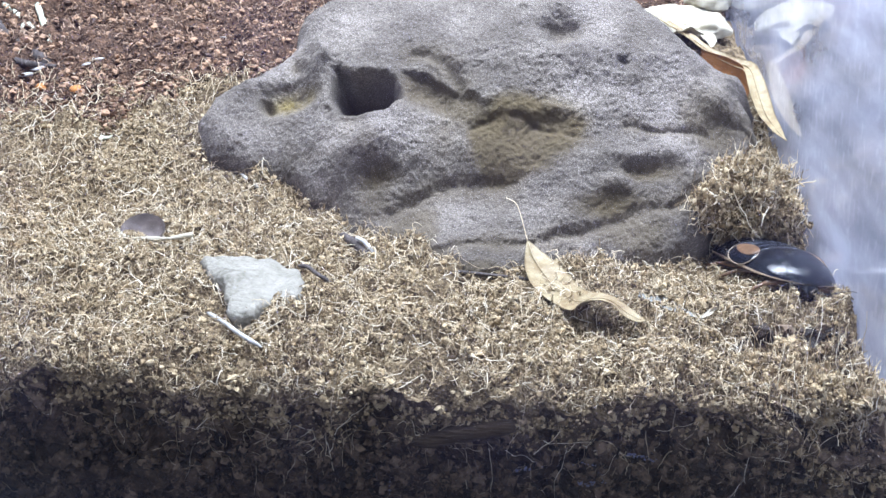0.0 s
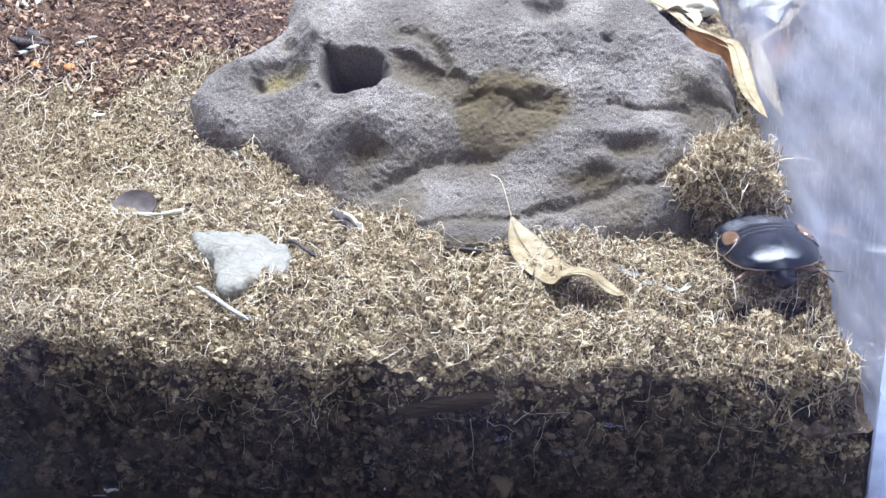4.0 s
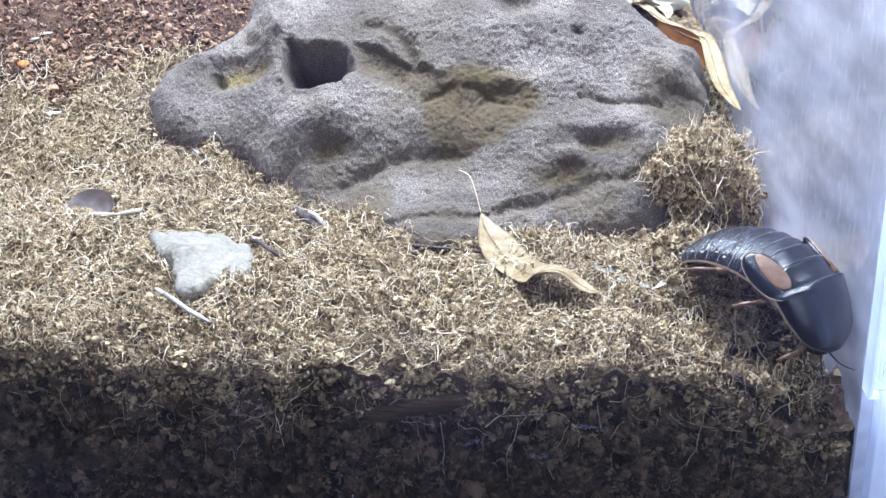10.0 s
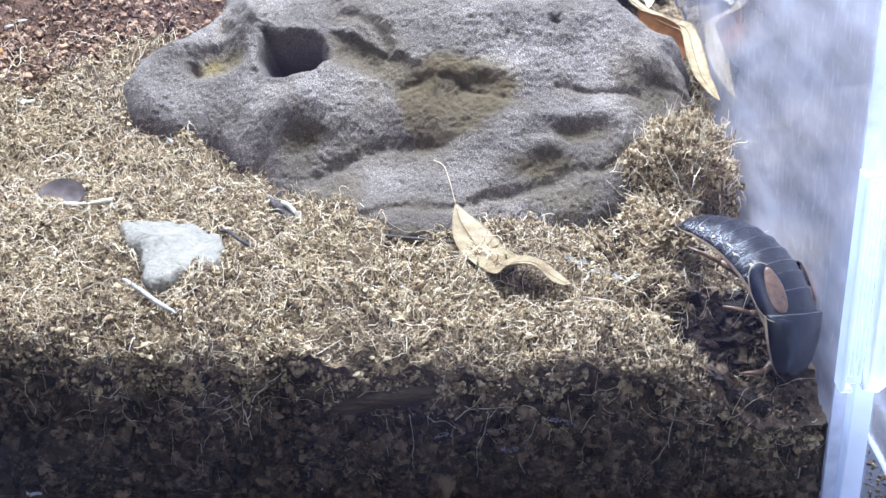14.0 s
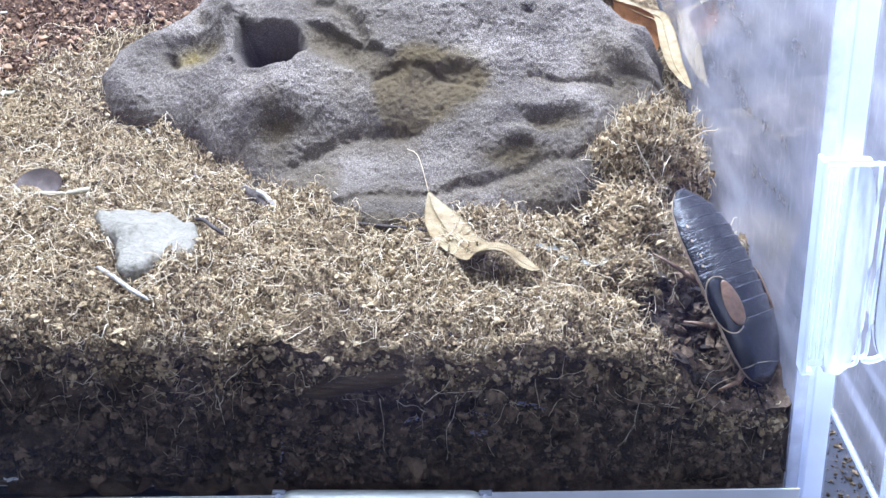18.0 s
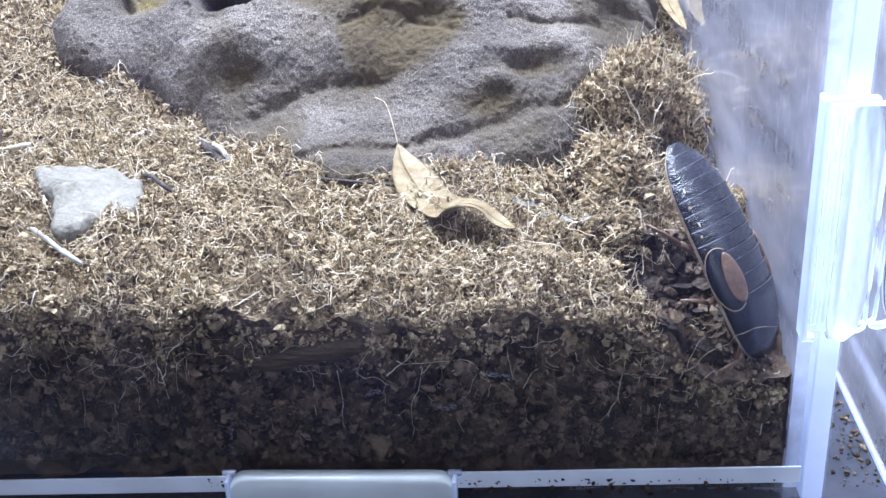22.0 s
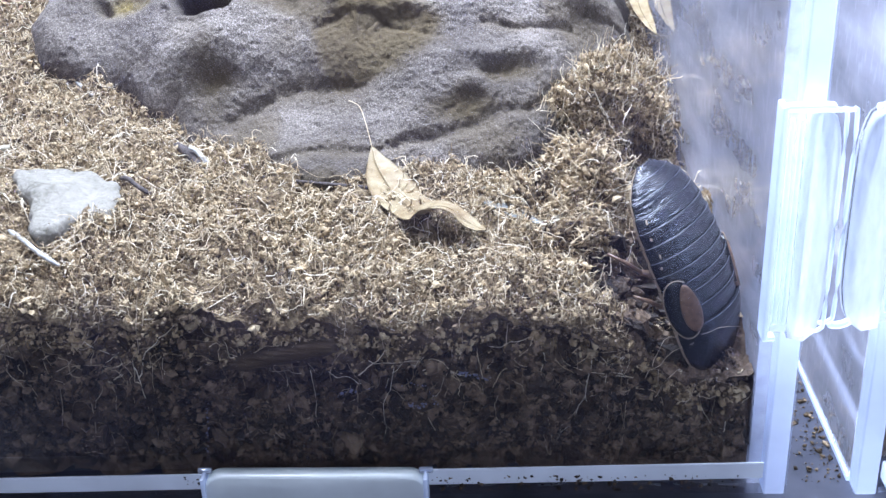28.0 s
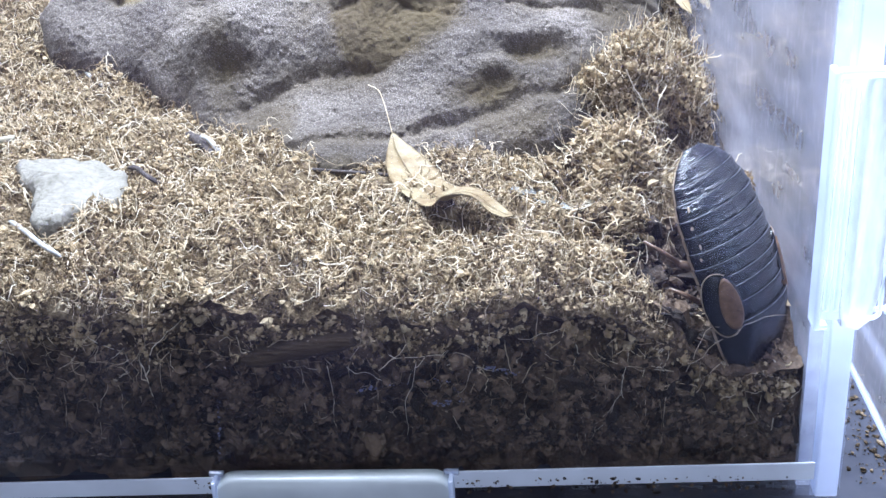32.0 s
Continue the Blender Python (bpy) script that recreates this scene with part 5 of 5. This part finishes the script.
rod("rootlet", [(-0.120, 0.062, 0.0456), (-0.108, 0.0585, 0.0449), (-0.094, 0.0555, 0.0446), (-0.088, 0.055, 0.0436)], 0.00045, BARK, "dark rootlet lying along the rock's foot", "rootlet", 5)
rod("rootlet", [(-0.1545, 0.0540, 0.0510), (-0.1510, 0.0505, 0.0520), (-0.1480, 0.0470, 0.0514), (-0.1432, 0.0438, 0.0496)], 0.0006, BARK, "dark curved rootlet beside the pale stone", "rootlet", 6, [0.5, 0.8] + [1] * 12 + [0.7, 0.4])
rod("buried_wood", [(-0.1195, 0.0016, 0.0252), (-0.1113, 0.0016, 0.0270), (-0.1010, 0.0016, 0.0290), (-0.0936, 0.0016, 0.0304)], 0.0026, WOOD, "dark brown wood sliver buried against the front panel", "wood", 9, [0.3, 0.55, 0.7, 0.9] + [1.05, 0.95] * 4 + [1.0, 0.95, 0.85, 0.75])
for k, (x, y, a) in enumerate([(-0.2690, 0.1535, 25), (-0.2640, 0.1555, 60), (-0.2480, 0.1565, 15), (-0.2440, 0.1590, -20), (-0.2030, 0.1755, 5)]):
    v, f = crumbs(np.zeros((1, 3)), np.array([0.0011]), 0.6)
    ob = link_mesh("white_chip", v * np.array((3.0, 1.0, 0.8)), f, WHITE)
    ob.matrix_world = pose(x, y, float(ground(np.array([x]), np.array([y]))[0]) + 0.0026, 0, -8, a)
    if k == 4:
        ob.scale = (0.55, 1.0, 1.0)
    tagged(ob, "small white papery chip on the dark earth", "chip", "white chips")
for x, y, sx, m, l in [(-0.2482, 0.1447, 0.0035, ORANGE, "orange brown bark crumb on the earth"), (-0.2620, 0.1480, 0.0022, ORANGE, "orange brown bark crumb on the earth"), (-0.292, 0.150, 0.003, ORANGE, "orange brown bark crumb on the earth"),
                       (-0.0725, 0.0045, 0.0012, BLUE, "tiny blue grey chip in the coir"), (-0.251, 0.1640, 0.0025, BARK, "dark bark crumb on the earth"), (-0.064, 0.003, 0.0014, ORANGE, "tiny reddish bark crumb in the coir")]:
    v, f = crumbs(np.zeros((1, 3)), np.array([sx]), 0.6)
    ob = link_mesh("chip", v, f, m)
    ob.location = (x, y, float(ground(np.array([x]), np.array([y]))[0]) + sx * 0.35)
    tagged(ob, l, "chip")
for pts in ([(-0.2979, 0.2056, 0.0995), (-0.2892, 0.1978, 0.0970), (-0.2805, 0.1877, 0.0940), (-0.2722, 0.1735, 0.0930)], [(-0.2839, 0.2053, 0.0993), (-0.2799, 0.1975, 0.0965), (-0.2700, 0.1780, 0.0935), (-0.2663, 0.1694, 0.0912)],
            [(-0.2834, 0.1900, 0.0945), (-0.2815, 0.1840, 0.0935), (-0.2765, 0.1740, 0.0920)]):
    rod("lichen_branch", pts, 0.0013, LICHEN, "pale grey green lichen covered branch on the earth", "lichen", 7, [0.8 + 0.35 * ((k2 * 7) % 5) / 5 for k2 in range(16)], "lichen branches")
v, f = crumbs(np.array([(-0.238, 0.1265, 0.0645), (-0.235, 0.1268, 0.0642), (-0.2325, 0.1275, 0.0645), (-0.2365, 0.129, 0.0655)]), np.array([0.0022, 0.0018, 0.0016, 0.0014]), 0.7)
tagged(link_mesh("lichen_tuft", v, f, LICHEN), "small pale lichen tuft on the coir", "lichen")


def build_dish():
    dish = tagged(new("terracotta_dish"), "round orange terracotta water dish sunk in the coir", "dish")
    bm = bmesh.new()
    prof = [(0.0001, 0.004), (0.020, 0.004), (0.0245, 0.008), (0.0262, 0.0165), (0.0272, 0.0182), (0.0288, 0.0186), (0.0300, 0.0176), (0.0298, 0.0150), (0.0278, 0.006), (0.0240, 0.0), (0.0001, 0.0)]
    n = 56
    rings = [[bm.verts.new((r * math.cos(2 * math.pi * k / n), r * math.sin(2 * math.pi * k / n), z)) for k in range(n)] for r, z in prof]
    for a, b in zip(rings, rings[1:]):
        for k in range(n):
            bm.faces.new((a[k], a[(k + 1) % n], b[(k + 1) % n], b[k]))
    part("bowl", bm, TERRACOTTA, dish)
    bm = bmesh.new()
    bmesh.ops.create_circle(bm, cap_ends=True, segments=48, radius=0.0258)
    bmesh.ops.translate(bm, verts=bm.verts, vec=(0, 0, 0.0125))
    part("water", bm, WATER, dish, "dark still water")
    dish.matrix_world = pose(-0.2760, 0.0585, 0.0475, 0, 0, 0) @ Matrix.Scale(1.12, 4)
    v, f = leaf_blade([(0.004, -0.004, 0.0185), (0.012, 0.000, 0.0192), (0.020, 0.006, 0.0200), (0.0285, 0.011, 0.0205)], [(0.001, -0.002, 0), (0.003, -0.006, 0.001), (0.003, -0.005, 0), (0.0005, -0.001, 0)], 30, 9, cup=0.2)
    ob = link_mesh("dish_leaf", v * 1.12 + np.array((-0.2760, 0.0585, 0.0475)), f, GREY_LEAF)
    tagged(ob, "grey wet leaf resting across the dish rim", "leaf")


WATER = grainy("dark_water", [(0.3, (0.012, 0.012, 0.014)), (0.7, (0.03, 0.028, 0.026))], 40, bump=0.02, rough=0.04, spec=0.6)
build_dish()


# ---- cockroach ----
MM = 0.00096
S_KEYS = [-26, -24, -21, -15, -6, 4, 11, 17, 22, 25, 26.2]
W_KEYS = [2.2, 6.0, 9.6, 12.2, 12.9, 12.75, 12.2, 11.4, 9.4, 5.8, 2.0]
H_KEYS = [1.2, 2.4, 3.9, 5.6, 6.7, 7.0, 6.8, 6.0, 4.2, 2.4, 1.0]


def body_point(s, th, out=0.0):
    """A point of the back at s mm along the body and the angle th off its crest."""
    w, h = np.interp(s, S_KEYS, W_KEYS), np.interp(s, S_KEYS, H_KEYS)
    c, d = np.cos(th), np.sin(th)
    x = (w + out) * np.sign(d) * np.abs(d) ** 0.95
    z = np.where(c > 0, (h + out) * np.abs(c) ** 1.05, -(0.16 * h) * np.abs(c) ** 0.6)
    return x, z


def body_ring(s, y, out, n=40):
    th = np.linspace(0, 2 * math.pi, n, endpoint=False)
    x, z = body_point(s, th, out)
    return np.stack([x, np.full(n, y), z], -1) * MM


def ring_mesh(rings):
    n = len(rings[0])
    v = np.concatenate(rings)
    f = [(r * n + i, r * n + (i + 1) % n, (r + 1) * n + (i + 1) % n, (r + 1) * n + i) for r in range(len(rings) - 1) for i in range(n)]
    f.append(tuple(range(n))[::-1])
    f.append(tuple(range((len(rings) - 1) * n, len(rings) * n)))
    return v, f


JOINTS = []          # parts and where along the body they sit, for the bending of the back


def segment(name, roach, s0, s1, mid, material, label="", flare=0.35, margin=True):
    """One ring of the body from s0 (hind) to s1, built round its own joint at mid."""
    ss = np.linspace(s0, s1, 8)
    rings = []
    for s in ss:
        k = (s1 - s) / (s1 - s0)
        rings.append(body_ring(s, s - mid, flare * k ** 1.5 + 0.05 * math.sin(9 * k)))
    v, f = ring_mesh(rings)
    ob = link_mesh(name, v, f, material, roach, label)
    JOINTS.append((ob, mid))
    if margin:
        th = np.linspace(-1.45, 1.45, 33)
        rows = []
        for s, o in ((s0 - 0.02, flare - 0.10), (s0 - 0.06, flare + 0.02), (s0 + 0.05, flare + 0.03), (s0 + 0.12, flare - 0.10)):
            x, z = body_point(s, th, o)
            rows.append(np.stack([x, np.full(len(th), s - mid), z], -1) * MM)
        v = np.stack(rows, 1).reshape(-1, 3)
        link_mesh("hind_margin", v, grid_faces(33, 4), PALE_LINE, ob, "fine pale hind margin")
    for side in (-1, 1):
        th = side * np.linspace(1.50, 1.66, 5)
        grid = []
        for s in ss:
            k = (s1 - s) / (s1 - s0)
            x, z = body_point(s, th, flare * k ** 1.5 + 0.14)
            grid.append(np.stack([x, np.full(5, s - mid), z], -1) * MM)
        link_mesh("side_rim", np.stack(grid).reshape(-1, 3), grid_faces(8, 5), RIM, ob, "pale tan side rim")
    return ob


def lens(parent, s, th, rs, rth, rise, material, name, label, mid, out=0.45, tip=0.0, flare=0.0):
    """A domed lobe that lies on the back, centred at s and th."""
    nr, na = 9, 36
    v = []
    for i in range(nr):
        r = i / (nr - 1)
        for k in range(na):
            a = 2 * math.pi * k / na
            ds, dt = rs * r * math.cos(a), rth * r * math.sin(a) * (1 + tip * math.cos(a))
            x, z = body_point(s + ds, np.array(th + dt), out + rise * (1 - r ** 2.2) + flare * math.sin(th + dt) ** 4)
            v.append((float(x) * MM, (s + ds - mid) * MM, float(z) * MM))
    f = [(i * na + k, i * na + (k + 1) % na, (i + 1) * na + (k + 1) % na, (i + 1) * na + k) for i in range(nr - 1) for k in range(na)]
    # skirt down to the back
    for k in range(na):
        a = 2 * math.pi * k / na
        ds, dt = rs * math.cos(a), rth * math.sin(a) * (1 + tip * math.cos(a))
        x, z = body_point(s + ds, np.array(th + dt), -0.1)
        v.append((float(x) * MM, (s + ds - mid) * MM, float(z) * MM))
    f += [((nr - 1) * na + k, (nr - 1) * na + (k + 1) % na, nr * na + (k + 1) % na, nr * na + k) for k in range(na)]
    return link_mesh(name, np.array(v), f, material, parent, label)


def build_roach():
    roach = tagged(new("cockroach"), "large glossy black cockroach with amber wing pads burrowing in the corner", "cockroach")
    edges = [-26, -23.4, -20.4, -17.2, -13.9, -10.5, -7.0, -3.6, -0.4, 2.6]
    for a, b in zip(edges, edges[1:]):
        plate = segment("abdomen_plate", roach, a, b + 0.9, (a + b) / 2, ABDOMEN)
        if -20 < a < 0:
            for side in (-1, 1):
                lens(plate, (a + b) / 2 + rng.uniform(-0.6, 0.8), side * rng.uniform(1.05, 1.25), rng.uniform(0.25, 0.6), rng.uniform(0.02, 0.045), 0.06, RIM, "spot", "small tan spot", (a + b) / 2, 0.3)
    segment("hind_thorax_plate", roach, 2.0, 7.0, 4.5, SHELL)
    mid = segment("mid_thorax_plate", roach, 5.6, 12.2, 8.5, SHELL)
    shield = segment("neck_shield", roach, 9.6, 26.2, 18.0, SHELL, "broad glossy black neck shield", 0.5)
    for side in (-1, 1):
        pad = lens(mid, 4.9, side * 1.10, 7.2, 0.46, 0.35, SHELL, "wing_pad", "rounded dark wing pad", 8.5, 0.35, 0.0, 0.5)
        lens(pad, 5.0, side * 0.90, 5.8, 0.22, 0.15, AMBER, "amber_patch", "dull amber patch", 8.5, 0.80, 0.2, 0.5)
        edge = []
        for k in range(29):
            a = side * (-0.55 + (math.pi + 1.1) * k / 28)
            ds, dt = 7.2 * math.cos(a), 0.46 * math.sin(a)
            x, z = body_point(4.9 + ds, np.array(side * 1.10 + dt), 0.35 + 0.5 * math.sin(side * 1.10 + dt) ** 4)
            edge.append((float(x) * MM, (4.9 + ds - 8.5) * MM, float(z) * MM))
        part("pad_rim", tube(edge, 0.13 * MM, 6), RIM, pad, "pale rim of the pad")
    # head under the shield
    bm = bmesh.new()
    bmesh.ops.create_uvsphere(bm, u_segments=18, v_segments=12, radius=1)
    bmesh.ops.transform(bm, verts=bm.verts, matrix=Matrix.Diagonal((3.4 * MM, 2.2 * MM, 3.6 * MM, 1)))
    head = part("head", bm, SHELL, roach, "small dark head")
    JOINTS.append((head, 24.0))
    for v in head.data.vertices:
        v.co += Vector((0, 0.4 * MM, -2.2 * MM))
    for side in (-1, 1):
        pts = smooth_path([(side * 1.6 * MM, 2.2 * MM, -1.8 * MM), (side * 4 * MM, 6 * MM, -1.0 * MM), (side * 8 * MM, 9 * MM, 1.0 * MM), (side * 13 * MM, 10 * MM, 0.5 * MM)], 18)
        part("antenna", tube(pts, 0.22 * MM, 6, [1 - 0.04 * k for k in range(18)]), SHELL, head, "thin dark antenna")
    for s, reach, back in ((19.0, 10.0, 2.5), (9.0, 12.5, -3.0), (2.0, 14.0, -8.0)):
        for side in (-1, 1):
            leg = part("leg", tube([(side * 4 * MM, 0, -1.2 * MM), (side * reach * 0.62 * MM, back * 0.5 * MM, -1.4 * MM), (side * reach * MM, back * MM, -2.2 * MM)], 1.0 * MM, 8, [1.2, 1.1, 0.7]), AMBER, roach, "tan brown leg")
            JOINTS.append((leg, s))
            knee = Vector((side * reach * MM, back * MM, -2.2 * MM))
            foot = knee + Vector((side * 4.0 * MM, (back * 0.6 - 2.0) * MM, -3.6 * MM))
            part("shin", tube([knee, knee.lerp(foot, 0.5) + Vector((0, 0, 0.3 * MM)), foot], 0.55 * MM, 7, [1.0, 0.9, 0.5]), AMBER, leg, "spiny tan shin")
            for q in (0.3, 0.5, 0.7, 0.9):
                b = knee.lerp(foot, q)
                part("spine", tube([b, b + Vector((side * 0.6 * MM, 0.9 * MM, 0.5 * MM))], 0.14 * MM, 5, [1, 0.2]), AMBER, leg)
    return roach


PALE_LINE = grainy("pale_membrane", [(0.35, (0.03, 0.03, 0.036)), (0.5, (0.11, 0.115, 0.135)), (0.7, (0.30, 0.31, 0.35))], 260, bump=0, rough=0.3)
RIM = grainy("pale_rim", [(0.3, (0.24, 0.17, 0.11)), (0.7, (0.42, 0.33, 0.25))], 200, bump=0.1, rough=0.4)
ROACH = build_roach()


def frame_of(c, f, n):
    """A pose at c whose +y runs along f and whose +z leans to n."""
    f, n = Vector(f).normalized(), Vector(n)
    x = f.cross(n).normalized()
    z = x.cross(f)
    m = Matrix((x, f, z)).transposed().to_4x4()
    m.translation = c
    return m


def bent(s, degrees):
    """The pose of a joint s mm along a back that bends through so many degrees over its length."""
    k = radians(max(degrees, 0.5)) / 52.0
    a = k * s
    return Matrix.Translation((0, math.sin(a) / k * MM, (math.cos(a) - 1) / k * MM)) @ Matrix.Rotation(-a, 4, "X")


def motions():
    # seconds, middle of the back, way to the head, up from the back, bend of the back
    rows = [(0, (-0.0225, 0.0717, 0.0414), (0.23, -0.95, 0.19), (0.17, 0.23, 0.96), 3),
            (2, (-0.0245, 0.0640, 0.0436), (0.07, -0.98, 0.17), (0.08, 0.17, 0.98), 3),
            (5, (-0.0200, 0.0443, 0.0470), (0.02, -0.99, 0.16), (-0.13, 0.16, 0.98), 3),
            (6, (-0.0218, 0.0258, 0.0499), (0.36, -0.93, 0.03), (0.19, 0.03, 0.98), 28),
            (7, (-0.0222, 0.0236, 0.0552), (0.59, -0.81, -0.06), (0.12, 0.01, 0.99), 124),
            (8, (-0.0208, 0.0205, 0.0549), (0.55, -0.82, -0.16), (0.17, -0.08, 0.98), 112),
            (9, (-0.0212, 0.0200, 0.0553), (0.61, -0.78, -0.18), (0.16, -0.09, 0.98), 112),
            (10, (-0.0212, 0.0198, 0.0554), (0.64, -0.74, -0.20), (0.20, -0.08, 0.98), 112),
            (11, (-0.0211, 0.0201, 0.0549), (0.68, -0.71, -0.20), (0.25, -0.03, 0.97), 112),
            (12, (-0.0181, 0.0182, 0.0532), (0.67, -0.55, -0.50), (0.55, -0.08, 0.83), 108),
            (13, (-0.0188, 0.0184, 0.0526), (0.71, -0.49, -0.51), (0.57, -0.02, 0.82), 114),
            (14, (-0.0166, 0.0188, 0.0507), (0.48, -0.63, -0.61), (0.65, -0.21, 0.73), 99),
            (17, (-0.0168, 0.0181, 0.0457), (0.43, -0.44, -0.79), (0.81, -0.19, 0.55), 21),
            (18, (-0.0174, 0.0187, 0.0448), (0.37, -0.50, -0.78), (0.75, -0.34, 0.57), 8),
            (20, (-0.0175, 0.0165, 0.0460), (0.40, -0.39, -0.83), (0.74, -0.40, 0.54), 18),
            (22, (-0.0172, 0.0166, 0.0438), (0.39, -0.36, -0.85), (0.80, -0.32, 0.51), 6),
            (24, (-0.0179, 0.0149, 0.0441), (0.40, -0.29, -0.87), (0.74, -0.47, 0.49), 9),
            (25, (-0.0177, 0.0154, 0.0422), (0.40, -0.33, -0.85), (0.73, -0.45, 0.51), 10),
            (28, (-0.0172, 0.0121, 0.0426), (0.35, -0.13, -0.93), (0.74, -0.57, 0.36), 19),
            (30, (-0.0169, 0.0119, 0.0427), (0.35, -0.10, -0.93), (0.75, -0.56, 0.34), 20),
            (32, (-0.0170, 0.0122, 0.0405), (0.30, -0.15, -0.94), (0.72, -0.62, 0.33), 13)]
    walk(ROACH, [(t, frame_of(c, f, n)) for t, c, f, n, _ in rows])
    bends = rows
    for ob, s in JOINTS:
        dig = 10 if ob.name.startswith("leg") and s > 5 else 0
        walk(ob, [(t, bent(s, b) @ pose(0, 0, 0, 0, 0, dig * (1 if k % 2 else -1))) for k, (t, _, _, _, b) in enumerate(bends)])
    # clods pushed out of the corner on to the heap behind the leaf
    start = [(-0.0120, 0.0090, 0.0350), (-0.0215, 0.0085, 0.0345), (-0.0310, 0.0090, 0.0335), (-0.0130, 0.0180, 0.0325), (-0.0230, 0.0190, 0.0310),
             (-0.0330, 0.0190, 0.0340), (-0.0140, 0.0290, 0.0330), (-0.0250, 0.0300, 0.0330), (-0.0380, 0.0160, 0.0350), (-0.0160, 0.0090, 0.0290), (-0.0270, 0.0090, 0.0290)]
    end = [(-0.0400, 0.0400, 0.0430), (-0.0420, 0.0500, 0.0470), (-0.0340, 0.0530, 0.0480), (-0.0480, 0.0460, 0.0440), (-0.0380, 0.0440, 0.0450),
           (-0.0410, 0.0600, 0.0480), (-0.0330, 0.0620, 0.0480), (-0.0380, 0.0360, 0.0400), (-0.0440, 0.0160, 0.0360), (-0.0420, 0.0300, 0.0400), (-0.0360, 0.0480, 0.0500)]
    for k, (ob, a, b) in enumerate(zip(CLODS, start, end)):
        t0 = 5.5 + 0.5 * k
        a, b = Vector(a), Vector(b)
        m = a.lerp(b, 0.5) + Vector((0, 0, 0.002))
        walk(ob, [(0, pose(*a, 0, 0, 40 * k)), (t0, pose(*a, 0, 0, 40 * k)), (t0 + 2.0, pose(*m, 25, 10, 40 * k + 30)), (t0 + 4.5, pose(*b, 50, 20, 40 * k + 60)), (32, pose(*b, 50, 20, 40 * k + 60))])


motions()
